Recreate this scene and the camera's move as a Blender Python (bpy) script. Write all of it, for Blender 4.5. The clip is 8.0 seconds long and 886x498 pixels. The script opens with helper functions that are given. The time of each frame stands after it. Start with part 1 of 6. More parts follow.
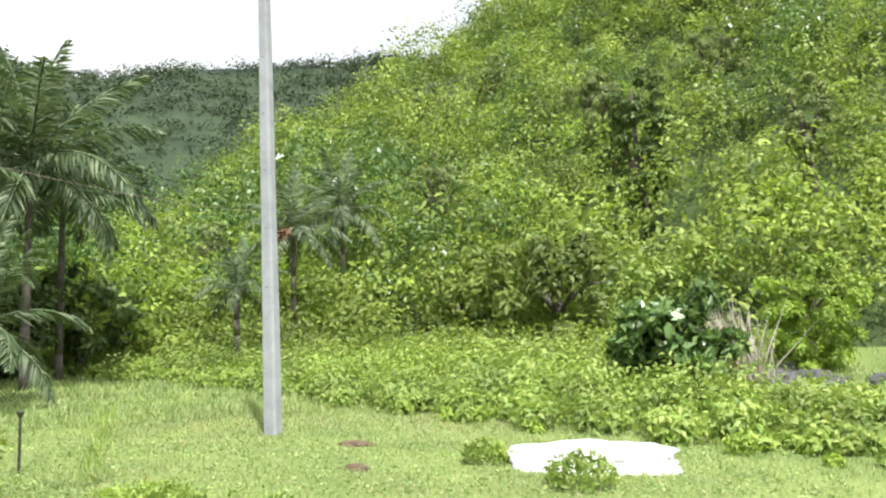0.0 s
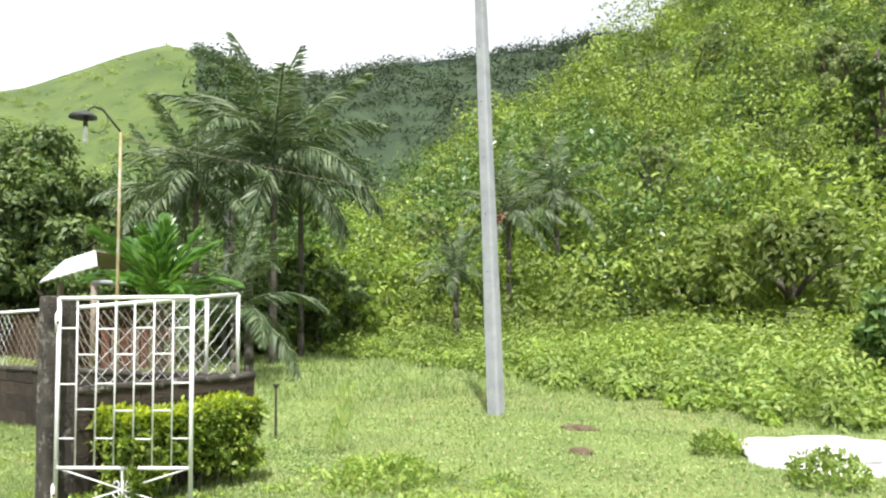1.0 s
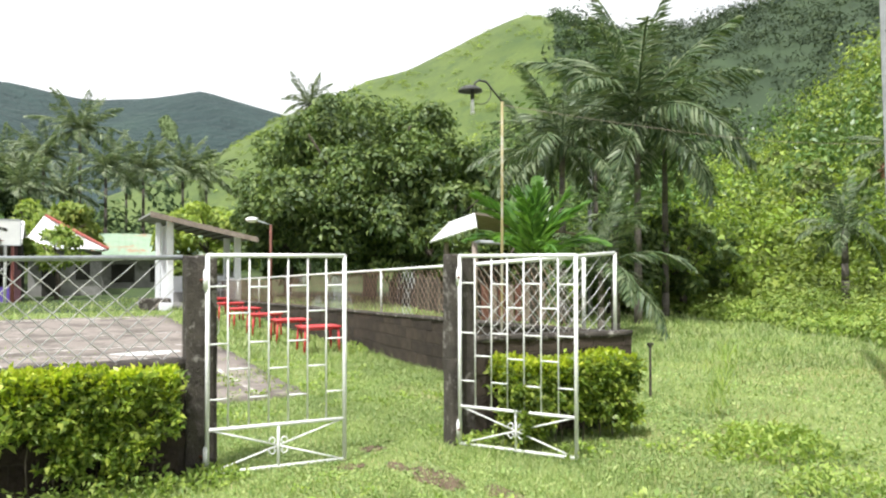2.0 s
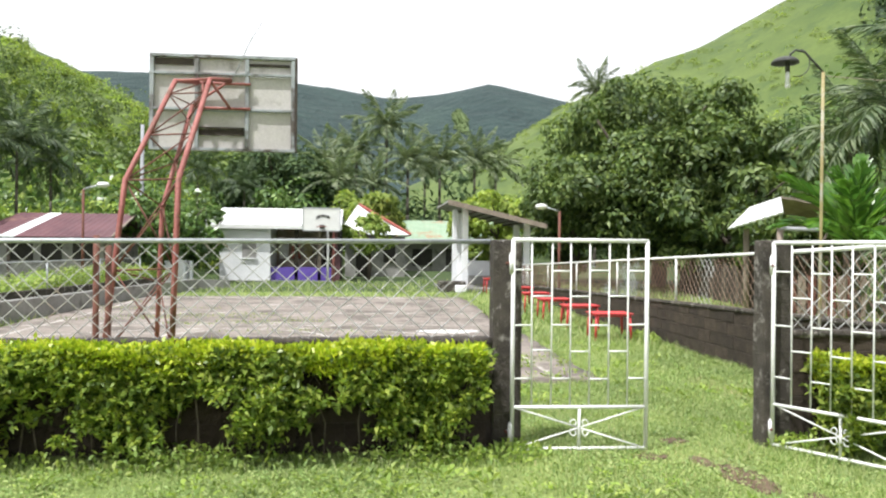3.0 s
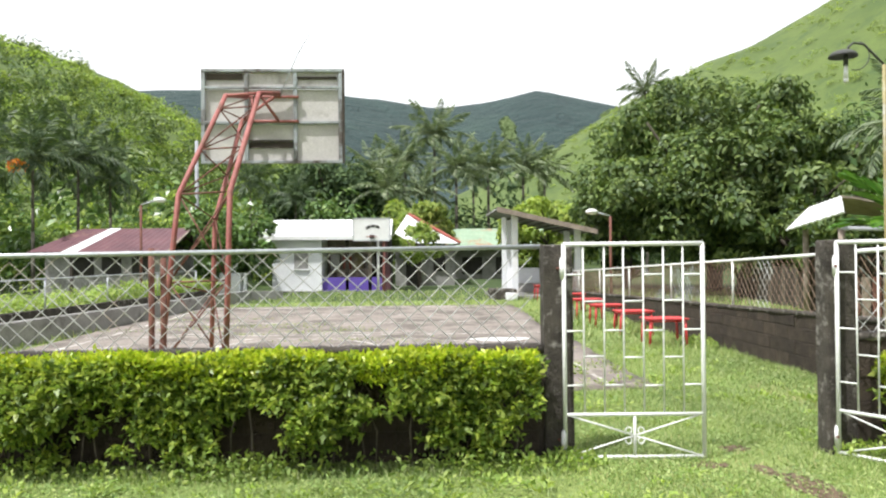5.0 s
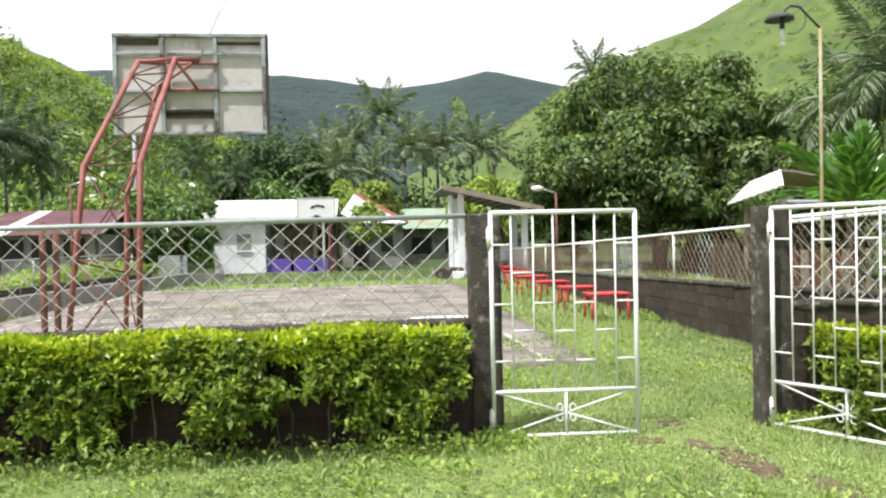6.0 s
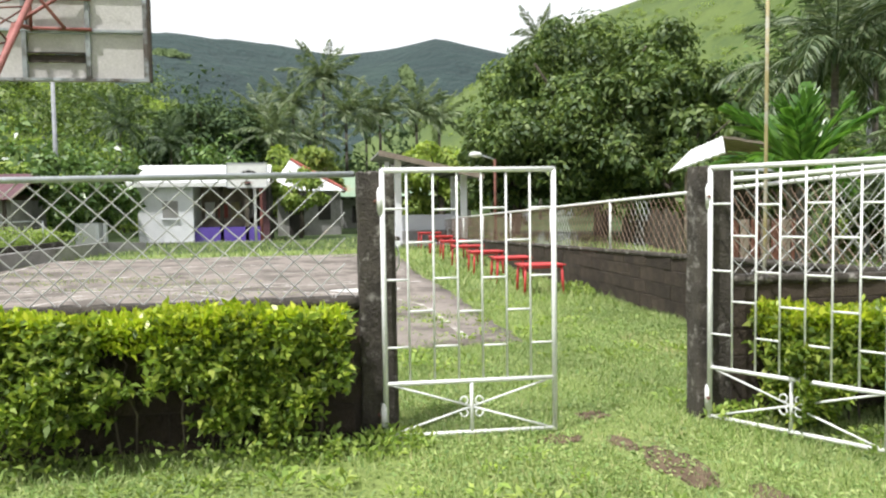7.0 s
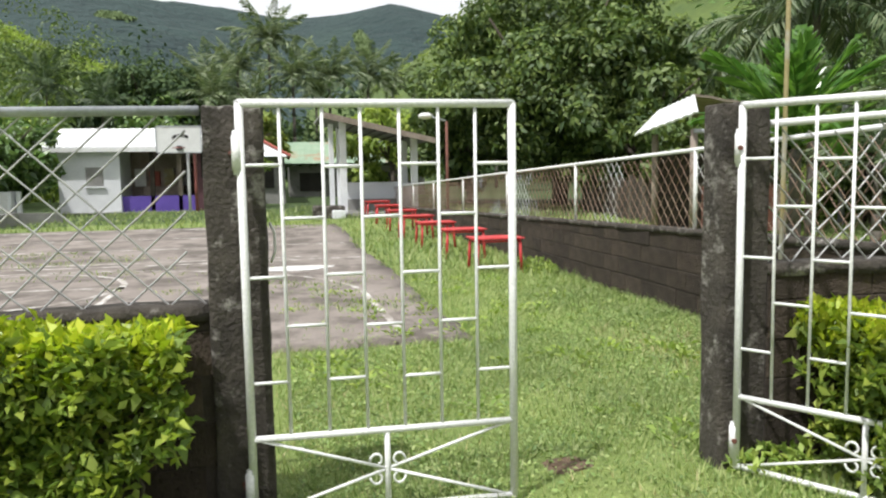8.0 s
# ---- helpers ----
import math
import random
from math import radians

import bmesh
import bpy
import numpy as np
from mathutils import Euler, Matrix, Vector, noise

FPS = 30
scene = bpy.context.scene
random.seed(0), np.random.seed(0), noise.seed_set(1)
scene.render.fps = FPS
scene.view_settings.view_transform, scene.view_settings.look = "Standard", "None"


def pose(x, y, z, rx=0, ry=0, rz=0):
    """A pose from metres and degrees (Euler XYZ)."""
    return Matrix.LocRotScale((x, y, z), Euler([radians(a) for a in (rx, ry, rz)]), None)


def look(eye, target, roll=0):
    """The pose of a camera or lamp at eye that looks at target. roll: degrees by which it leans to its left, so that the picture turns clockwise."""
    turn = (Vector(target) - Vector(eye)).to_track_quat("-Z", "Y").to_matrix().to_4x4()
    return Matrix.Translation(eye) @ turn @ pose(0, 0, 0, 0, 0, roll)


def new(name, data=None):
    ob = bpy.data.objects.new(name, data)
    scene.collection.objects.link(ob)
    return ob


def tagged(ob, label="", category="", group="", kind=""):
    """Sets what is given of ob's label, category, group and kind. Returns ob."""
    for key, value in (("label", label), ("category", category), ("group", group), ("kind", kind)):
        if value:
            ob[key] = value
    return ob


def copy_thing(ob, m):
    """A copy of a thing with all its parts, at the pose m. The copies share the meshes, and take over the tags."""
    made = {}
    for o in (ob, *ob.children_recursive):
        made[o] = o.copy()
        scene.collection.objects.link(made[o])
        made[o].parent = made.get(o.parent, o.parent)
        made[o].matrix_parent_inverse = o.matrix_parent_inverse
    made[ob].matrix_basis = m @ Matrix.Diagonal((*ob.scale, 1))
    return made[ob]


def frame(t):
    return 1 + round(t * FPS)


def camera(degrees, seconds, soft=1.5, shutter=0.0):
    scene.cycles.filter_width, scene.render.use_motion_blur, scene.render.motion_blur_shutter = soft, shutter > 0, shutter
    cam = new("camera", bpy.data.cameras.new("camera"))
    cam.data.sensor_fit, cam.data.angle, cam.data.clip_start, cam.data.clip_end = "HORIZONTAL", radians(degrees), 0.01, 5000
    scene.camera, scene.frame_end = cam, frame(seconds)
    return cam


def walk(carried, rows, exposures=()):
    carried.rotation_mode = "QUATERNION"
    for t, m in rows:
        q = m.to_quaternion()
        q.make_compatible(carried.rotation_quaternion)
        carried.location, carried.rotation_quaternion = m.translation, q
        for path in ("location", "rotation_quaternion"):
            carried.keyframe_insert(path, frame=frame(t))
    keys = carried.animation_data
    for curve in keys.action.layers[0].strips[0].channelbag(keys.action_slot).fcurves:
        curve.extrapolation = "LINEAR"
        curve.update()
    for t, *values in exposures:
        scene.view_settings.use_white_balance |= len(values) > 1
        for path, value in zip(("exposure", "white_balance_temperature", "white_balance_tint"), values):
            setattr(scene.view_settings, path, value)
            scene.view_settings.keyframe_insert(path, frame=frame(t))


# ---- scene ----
cam = camera(60.1, 8.0, 2.2)
PATH = [
    (0, (-0.836, -6.581, 1.730), (1.022, -5.859, 1.903), -0.94),
    (0.5, (-0.866, -6.547, 1.747), (0.934, -5.694, 1.920), -0.85),
    (1, (-0.921, -6.500, 1.741), (0.673, -5.299, 1.878), -0.57),
    (1.5, (-1.009, -6.446, 1.737), (0.251, -4.895, 1.811), -0.45),
    (2, (-1.081, -6.398, 1.734), (-0.183, -4.611, 1.771), -0.11),
    (2.2, (-1.117, -6.399, 1.733), (-0.400, -4.532, 1.756), 0.24),
    (3.3, (-1.246, -6.356, 1.713), (-1.145, -4.358, 1.717), -0.50),
    (3.5, (-1.236, -6.363, 1.720), (-1.168, -4.364, 1.733), -1.25),
    (4, (-1.224, -6.364, 1.705), (-1.187, -4.364, 1.715), -0.43),
    (4.2, (-1.222, -6.360, 1.702), (-1.198, -4.360, 1.725), -0.93),
    (5.3, (-1.215, -6.260, 1.701), (-1.115, -4.263, 1.722), -0.90),
    (5.5, (-1.187, -6.190, 1.687), (-1.055, -4.195, 1.708), -1.75),
    (6, (-0.945, -5.942, 1.613), (-0.754, -3.951, 1.584), -1.21),
    (6.5, (-0.653, -5.593, 1.585), (-0.408, -3.611, 1.471), -0.54),
    (7, (-0.423, -5.018, 1.560), (-0.100, -3.047, 1.449), -0.89),
    (7.5, (-0.113, -4.174, 1.496), (0.194, -2.205, 1.324), -0.10),
    (8, (0.120, -3.270, 1.500), (0.551, -1.327, 1.305), -0.95),]
walk(cam, [(t, look(eye, aim, roll)) for t, eye, aim, roll in PATH],
     [(0.0, 0.55), (1.0, 0.5), (2.0, 0.4), (3.5, 0.32), (5.5, 0.32), (7.0, 0.20), (8.0, -0.04)])

# ---- world and sun ----
SUN_EL, SUN_AZ = radians(63), radians(-128)      # azimuth from +y towards +x
world = bpy.data.worlds.new("world")
scene.world = world
world.use_nodes = True
wn, wl = world.node_tree.nodes, world.node_tree.links
wn.clear()
w_out, w_bg = wn.new("ShaderNodeOutputWorld"), wn.new("ShaderNodeBackground")
w_sky, w_mix, w_noise = wn.new("ShaderNodeTexSky"), wn.new("ShaderNodeMix"), wn.new("ShaderNodeTexNoise")
w_ramp, w_amp, w_co, w_map = wn.new("ShaderNodeValToRGB"), wn.new("ShaderNodeVectorMath"), wn.new("ShaderNodeTexCoord"), wn.new("ShaderNodeMapping")
w_sky.sky_type, w_sky.sun_disc, w_sky.sun_elevation, w_sky.sun_rotation = "NISHITA", False, SUN_EL, SUN_AZ
w_amp.operation = "SCALE"
w_amp.inputs["Scale"].default_value = 0.09
w_mix.data_type = "RGBA"
w_mix.inputs["Factor"].default_value = 0.88       # thin bright cloud over most of the sky
w_noise.inputs["Scale"].default_value, w_noise.inputs["Detail"].default_value = 1.6, 5
w_map.inputs["Scale"].default_value = (1, 1, 2.5)
w_ramp.color_ramp.elements[0].position, w_ramp.color_ramp.elements[0].color = 0.25, (0.70, 0.73, 0.78, 1)
w_ramp.color_ramp.elements[1].position, w_ramp.color_ramp.elements[1].color = 0.62, (1.15, 1.16, 1.17, 1)
wl.new(w_co.outputs["Generated"], w_map.inputs["Vector"])
wl.new(w_map.outputs["Vector"], w_noise.inputs["Vector"])
wl.new(w_noise.outputs["Fac"], w_ramp.inputs["Fac"])
wl.new(w_sky.outputs["Color"], w_amp.inputs[0])
wl.new(w_amp.outputs["Vector"], w_mix.inputs["A"])
wl.new(w_ramp.outputs["Color"], w_mix.inputs["B"])
wl.new(w_mix.outputs["Result"], w_bg.inputs["Color"])
wl.new(w_bg.outputs["Background"], w_out.inputs["Surface"])
w_bg.inputs["Strength"].default_value = 1.0
sun_data = bpy.data.lights.new("sun", "SUN")
sun_data.energy, sun_data.angle, sun_data.color = 4.8, radians(1.5), (1.0, 0.985, 0.965)
sun_dir = Vector((math.sin(SUN_AZ) * math.cos(SUN_EL), math.cos(SUN_AZ) * math.cos(SUN_EL), math.sin(SUN_EL)))
sun = new("sun", sun_data)
sun.matrix_world = look(sun_dir * 50, (0, 0, 0))

# ---- materials ----
def nodes_of(name):
    m = bpy.data.materials.new(name)
    m.use_nodes = True
    n = m.node_tree.nodes
    return m, n, m.node_tree.links, n["Principled BSDF"]


def noise_ramp(n, l, vec, scale, stops, detail=6, rough=0.6):
    """A noise with its colours."""
    t, r = n.new("ShaderNodeTexNoise"), n.new("ShaderNodeValToRGB")
    t.inputs["Scale"].default_value, t.inputs["Detail"].default_value, t.inputs["Roughness"].default_value = scale, detail, rough
    l.new(vec, t.inputs["Vector"])
    l.new(t.outputs["Fac"], r.inputs["Fac"])
    e = r.color_ramp.elements
    while len(e) < len(stops):
        e.new(0.5)
    for el, (p, c) in zip(e, stops):
        el.position, el.color = p, (*c, 1)
    return r.outputs["Color"], t.outputs["Fac"]


def mixed(n, l, mode, fac, a, b):
    m = n.new("ShaderNodeMix")
    m.data_type, m.blend_type = "RGBA", mode
    for key, v in (("Factor", fac), ("A", a), ("B", b)):
        if isinstance(v, (int, float)):
            m.inputs[key].default_value = v
        elif isinstance(v, tuple):
            m.inputs[key].default_value = (*v, 1)
        else:
            l.new(v, m.inputs[key])
    return m.outputs["Result"]


def surface(name, dark, light, scale=6.0, rough=0.8, bump=0.3, grain=60.0, stain=None, stain_scale=1.2, stain_at=(0.5, 0.65), metal=0.0, vary=0.0):
    """A surface with broad variation, fine grain, relief and stains of their own shape."""
    m, n, l, p = nodes_of(name)
    co = n.new("ShaderNodeTexCoord").outputs["Object"]
    col, _ = noise_ramp(n, l, co, scale, [(0.3, dark), (0.7, light)])
    g, gf = noise_ramp(n, l, co, grain, [(0.3, (0.8, 0.8, 0.8)), (0.7, (1.1, 1.1, 1.1))], 4)
    col = mixed(n, l, "MULTIPLY", 0.8, col, g)
    if stain:
        s, _ = noise_ramp(n, l, co, stain_scale, [(stain_at[0], (0, 0, 0)), (stain_at[1], (1, 1, 1))], 8, 0.7)
        col = mixed(n, l, "MIX", s, col, stain)
    if vary:
        info, ramp = n.new("ShaderNodeObjectInfo"), n.new("ShaderNodeValToRGB")
        ramp.color_ramp.elements[0].color = (1 - vary, 1 - vary, 1 - vary, 1)
        ramp.color_ramp.elements[1].color = (1 + vary, 1 + vary, 1 + vary, 1)
        l.new(info.outputs["Random"], ramp.inputs["Fac"])
        col = mixed(n, l, "MULTIPLY", 1.0, col, ramp.outputs["Color"])
    l.new(col, p.inputs["Base Color"])
    p.inputs["Roughness"].default_value, p.inputs["Metallic"].default_value = rough, metal
    if bump:
        b = n.new("ShaderNodeBump")
        b.inputs["Strength"].default_value, b.inputs["Distance"].default_value = bump, 0.02
        l.new(gf, b.inputs["Height"])
        l.new(b.outputs["Normal"], p.inputs["Normal"])
    return m


def leafy(name, dark, mid, light, rough=0.45, through_light=0.35, patch=0.25, patch_dark=0.6):
    """Leaves: each one its own tone, with broad patches, some light passing through."""
    m, n, l, p = nodes_of(name)
    geo, ramp = n.new("ShaderNodeNewGeometry"), n.new("ShaderNodeValToRGB")
    e = ramp.color_ramp.elements
    e.new(0.5)
    for el, pos, c in zip(e, (0.05, 0.5, 0.95), (dark, mid, light)):
        el.position, el.color = pos, (c[0] * 1.04, c[1], c[2] * 1.25 + 0.004, 1)
    l.new(geo.outputs["Random Per Island"], ramp.inputs["Fac"])
    co = n.new("ShaderNodeTexCoord").outputs["Object"]
    big, _ = noise_ramp(n, l, co, patch, [(0.35, (patch_dark, patch_dark, patch_dark)), (0.65, (1.15, 1.12, 1.0))], 3)
    col = mixed(n, l, "MULTIPLY", 1.0, ramp.outputs["Color"], big)
    l.new(col, p.inputs["Base Color"])
    p.inputs["Roughness"].default_value = rough
    t, add, out = n.new("ShaderNodeBsdfTranslucent"), n.new("ShaderNodeMixShader"), n["Material Output"]
    l.new(mixed(n, l, "MULTIPLY", 1.0, col, (1.15, 1.2, 0.75)), t.inputs["Color"])
    add.inputs["Fac"].default_value = through_light
    l.new(p.outputs["BSDF"], add.inputs[1])
    l.new(t.outputs["BSDF"], add.inputs[2])
    l.new(add.outputs["Shader"], out.inputs["Surface"])
    return m


def ground_material():
    """Lawn with worn yellowish and bare patches; hills get scrub tones further out."""
    m, n, l, p = nodes_of("meadow")
    co = n.new("ShaderNodeTexCoord").outputs["Object"]
    a, _ = noise_ramp(n, l, co, 0.5, [(0.3, (0.135, 0.195, 0.048)), (0.7, (0.25, 0.305, 0.09))], 8, 0.65)
    b, bf = noise_ramp(n, l, co, 24, [(0.3, (0.65, 0.68, 0.6)), (0.7, (1.2, 1.2, 1.2))], 6)
    col = mixed(n, l, "MULTIPLY", 1.0, a, b)
    s, _ = noise_ramp(n, l, co, 0.8, [(0.6, (0, 0, 0)), (0.75, (0.6, 0.6, 0.6))], 9, 0.7)
    col = mixed(n, l, "MIX", s, col, (0.27, 0.25, 0.13))
    l.new(col, p.inputs["Base Color"])
    p.inputs["Roughness"].default_value = 0.9
    bu = n.new("ShaderNodeBump")
    bu.inputs["Strength"].default_value, bu.inputs["Distance"].default_value = 0.6, 0.05
    l.new(bf, bu.inputs["Height"])
    l.new(bu.outputs["Normal"], p.inputs["Normal"])
    return m


M_GROUND = ground_material()
# ground under the bushes, with the shade of their gaps painted in as dark green
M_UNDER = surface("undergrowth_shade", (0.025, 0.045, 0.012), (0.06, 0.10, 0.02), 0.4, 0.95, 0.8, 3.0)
M_HILLGRASS = surface("hill_grass", (0.062, 0.10, 0.022), (0.12, 0.165, 0.038), 0.035, 0.95, 1.0, 0.9, (0.045, 0.08, 0.022), 0.12, (0.5, 0.66))
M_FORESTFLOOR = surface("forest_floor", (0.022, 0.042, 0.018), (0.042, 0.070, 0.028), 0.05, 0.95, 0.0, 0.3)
M_GRASS = leafy("grass_blade", (0.16, 0.26, 0.06), (0.28, 0.39, 0.11), (0.44, 0.50, 0.20), 0.6, 0.3, 0.7, 0.8)
M_STRAW = leafy("yellowed_grass", (0.3, 0.3, 0.11), (0.44, 0.42, 0.18), (0.56, 0.52, 0.27), 0.8, 0.25, 1.0, 0.8)
M_CLOVER = leafy("clover_leaf", (0.15, 0.26, 0.065), (0.28, 0.42, 0.115), (0.44, 0.53, 0.19), 0.6, 0.3, 1.2, 0.7)
M_DRY = leafy("dry_grass", (0.38, 0.35, 0.26), (0.55, 0.51, 0.4), (0.7, 0.67, 0.56), 0.7, 0.3, 2.0, 0.8)
M_HEDGE = leafy("hedge_leaf", (0.12, 0.20, 0.035), (0.27, 0.40, 0.065), (0.46, 0.56, 0.09), 0.4, 0.45, 3.0, 0.7)
M_HEDGE_TOP = leafy("hedge_shoot", (0.26, 0.4, 0.02), (0.42, 0.55, 0.03), (0.6, 0.68, 0.06), 0.35, 0.35, 3.0, 0.8)
M_SCRUB = leafy("scrub_leaf", (0.19, 0.295, 0.052), (0.30, 0.425, 0.072), (0.43, 0.545, 0.098), 0.6, 0.35, 0.25, 0.42)
M_WEED = leafy("weed_leaf", (0.19, 0.31, 0.055), (0.30, 0.44, 0.08), (0.42, 0.53, 0.12), 0.6, 0.35, 0.6, 0.65)
M_BRIGHT = leafy("bright_leaf", (0.23, 0.37, 0.045), (0.32, 0.48, 0.06), (0.42, 0.57, 0.085), 0.6, 0.35, 0.4, 0.65)
M_GREYGREEN = leafy("feathery_leaf", (0.20, 0.27, 0.085), (0.27, 0.35, 0.11), (0.35, 0.43, 0.14), 0.7, 0.3, 0.5, 0.7)
M_MANGO = leafy("mango_leaf", (0.06, 0.115, 0.026), (0.12, 0.20, 0.042), (0.23, 0.32, 0.068), 0.55, 0.25, 0.35, 0.6)
M_FOREST = leafy("forest_leaf", (0.035, 0.075, 0.025), (0.068, 0.12, 0.036), (0.12, 0.19, 0.055), 0.9, 0.2, 0.02, 0.6)
M_MOUNTAIN = leafy("mountain_leaf", (0.034, 0.062, 0.026), (0.054, 0.088, 0.034), (0.09, 0.13, 0.045), 0.9, 0.15, 0.02, 0.6)
# the blue haze of distance is mixed into this forest's base colour
M_FAR = surface("hazed_far_forest", (0.020, 0.040, 0.040), (0.030, 0.058, 0.053), 0.02, 0.95, 1.0, 0.07, (0.038, 0.068, 0.054), 0.006, (0.55, 0.7))
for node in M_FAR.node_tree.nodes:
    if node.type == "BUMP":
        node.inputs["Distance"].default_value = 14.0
M_PALM = leafy("palm_leaflet", (0.05, 0.095, 0.03), (0.105, 0.165, 0.055), (0.24, 0.30, 0.14), 0.5, 0.25, 0.5, 0.7)
# paler copy of the palm leaflet: sun on the far crowns is in the colour
M_PALM_SUNLIT = leafy("sunlit_palm_leaflet", (0.08, 0.13, 0.045), (0.16, 0.225, 0.085), (0.32, 0.38, 0.20), 0.5, 0.3, 0.5, 0.8)
M_PALM_DARK = leafy("dark_palm_leaflet", (0.045, 0.085, 0.028), (0.08, 0.135, 0.042), (0.15, 0.21, 0.08), 0.5, 0.25, 0.5, 0.7)
M_PALM_NEW = leafy("young_palm_leaflet", (0.06, 0.16, 0.025), (0.11, 0.25, 0.035), (0.19, 0.36, 0.06), 0.3, 0.4, 0.5, 0.8)
M_BUSH = leafy("broad_leaf", (0.07, 0.15, 0.03), (0.12, 0.23, 0.05), (0.22, 0.34, 0.08), 0.35, 0.25, 0.8, 0.6)
M_FLOWER = leafy("orange_blossom", (0.7, 0.2, 0.01), (0.8, 0.28, 0.02), (0.85, 0.4, 0.04), 0.6, 0.3)
M_BARK = surface("bark", (0.06, 0.05, 0.04), (0.16, 0.13, 0.10), 8, 0.9, 0.8, 40)
M_PALMBARK = surface("palm_bark", (0.07, 0.062, 0.052), (0.16, 0.14, 0.115), 10, 0.9, 0.6, 50)
M_MOSS = surface("mossy_concrete", (0.032, 0.027, 0.022), (0.09, 0.077, 0.063), 5, 0.95, 1.0, 45, (0.33, 0.31, 0.28), 6.0, (0.55, 0.66))
M_BLOCK = surface("concrete_block", (0.030, 0.021, 0.015), (0.068, 0.050, 0.036), 4, 0.95, 1.0, 50, (0.11, 0.095, 0.078), 2.2, (0.60, 0.74), vary=0.3)
M_MORTAR = surface("mortar", (0.034, 0.027, 0.021), (0.065, 0.052, 0.042), 6, 0.95, 0.6, 60)
M_SLAB = surface("court_concrete", (0.19, 0.16, 0.14), (0.31, 0.27, 0.24), 0.9, 0.9, 0.3, 40, (0.115, 0.098, 0.083), 1.0, (0.47, 0.58))
M_LINE = surface("worn_line_paint", (0.55, 0.52, 0.48), (0.72, 0.70, 0.66), 8, 0.8, 0.2, 60, (0.26, 0.23, 0.20), 3.5, (0.42, 0.55))
M_GREYWALL = surface("grey_render", (0.22, 0.215, 0.205), (0.36, 0.35, 0.335), 2, 0.9, 0.4, 40, (0.10, 0.095, 0.085), 1.3, (0.55, 0.7))
M_WHITE = surface("white_paint", (0.74, 0.74, 0.73), (0.84, 0.84, 0.83), 5, 0.5, 0.15, 80, (0.42, 0.30, 0.20), 5.0, (0.7, 0.78))
M_WHITEWALL = surface("white_wall", (0.74, 0.75, 0.78), (0.87, 0.88, 0.90), 1.5, 0.8, 0.2, 30, (0.40, 0.41, 0.43), 1.4, (0.62, 0.72))
M_WHITEROOF = surface("white_sheet_roof", (0.74, 0.75, 0.77), (0.86, 0.87, 0.88), 1.0, 0.45, 0.1, 30)
M_PIPE = surface("galvanised_pipe", (0.36, 0.38, 0.40), (0.55, 0.57, 0.60), 6, 0.45, 0.2, 60, (0.25, 0.17, 0.12), 4.0, (0.62, 0.72), metal=0.4)
M_WIRE = surface("galvanised_wire", (0.36, 0.36, 0.35), (0.56, 0.56, 0.55), 3, 0.5, 0.0, 40, (0.34, 0.22, 0.14), 1.5, (0.55, 0.7), metal=0.3)
M_RUSTWIRE = surface("rusty_wire", (0.16, 0.09, 0.06), (0.34, 0.24, 0.18), 2, 0.8, 0.0, 40, (0.5, 0.5, 0.5), 0.5, (0.55, 0.6))
M_RED = surface("faded_red_paint", (0.26, 0.07, 0.06), (0.43, 0.16, 0.14), 4, 0.6, 0.4, 50, (0.16, 0.075, 0.05), 3.0, (0.5, 0.66))
M_RUST = surface("rusty_steel", (0.10, 0.042, 0.03), (0.22, 0.085, 0.06), 6, 0.8, 0.4, 60)
M_TABLE = surface("red_table_paint", (0.50, 0.035, 0.04), (0.66, 0.07, 0.07), 5, 0.45, 0.2, 50)
M_BOARD = surface("weathered_plywood", (0.44, 0.415, 0.40), (0.62, 0.59, 0.57), 2.2, 0.85, 0.3, 40, (0.20, 0.17, 0.15), 1.6, (0.58, 0.74))
M_BOARDFRAME = surface("weathered_blue_timber", (0.28, 0.30, 0.31), (0.48, 0.52, 0.55), 5, 0.85, 0.4, 40, (0.10, 0.085, 0.075), 2.5, (0.48, 0.62))
M_DARKWOOD = surface("dark_timber", (0.03, 0.025, 0.02), (0.09, 0.07, 0.055), 5, 0.9, 0.4, 40)
M_WOOD = surface("grey_timber", (0.20, 0.16, 0.13), (0.36, 0.30, 0.25), 4, 0.85, 0.4, 40)
M_POLE = surface("concrete_pole", (0.30, 0.31, 0.335), (0.42, 0.43, 0.455), 3, 0.85, 0.35, 60, (0.27, 0.265, 0.26), 2.0, (0.55, 0.7))
M_MAROON = surface("maroon_roof", (0.085, 0.035, 0.045), (0.15, 0.065, 0.075), 1.2, 0.6, 0.2, 30, (0.22, 0.12, 0.09), 1.0, (0.6, 0.72))
M_PURPLE = surface("purple_paint", (0.10, 0.06, 0.34), (0.15, 0.09, 0.44), 2, 0.7, 0.2, 40)
M_DARK = surface("dark_interior", (0.02, 0.018, 0.016), (0.05, 0.045, 0.04), 2, 0.9, 0.2, 30)
M_REDROOF = surface("red_roof", (0.30, 0.07, 0.05), (0.42, 0.12, 0.09), 2, 0.7, 0.2, 30)
M_GREENROOF = surface("green_roof", (0.22, 0.32, 0.22), (0.32, 0.42, 0.30), 1, 0.6, 0.2, 30, (0.35, 0.16, 0.09), 0.6, (0.55, 0.65))
M_BAMBOO = surface("yellow_bamboo", (0.27, 0.22, 0.09), (0.40, 0.34, 0.17), 5, 0.6, 0.2, 50, (0.40, 0.40, 0.36), 2.0, (0.5, 0.65))
M_BLACK = surface("black_fitting", (0.02, 0.02, 0.02), (0.06, 0.06, 0.06), 5, 0.5, 0.1, 50)
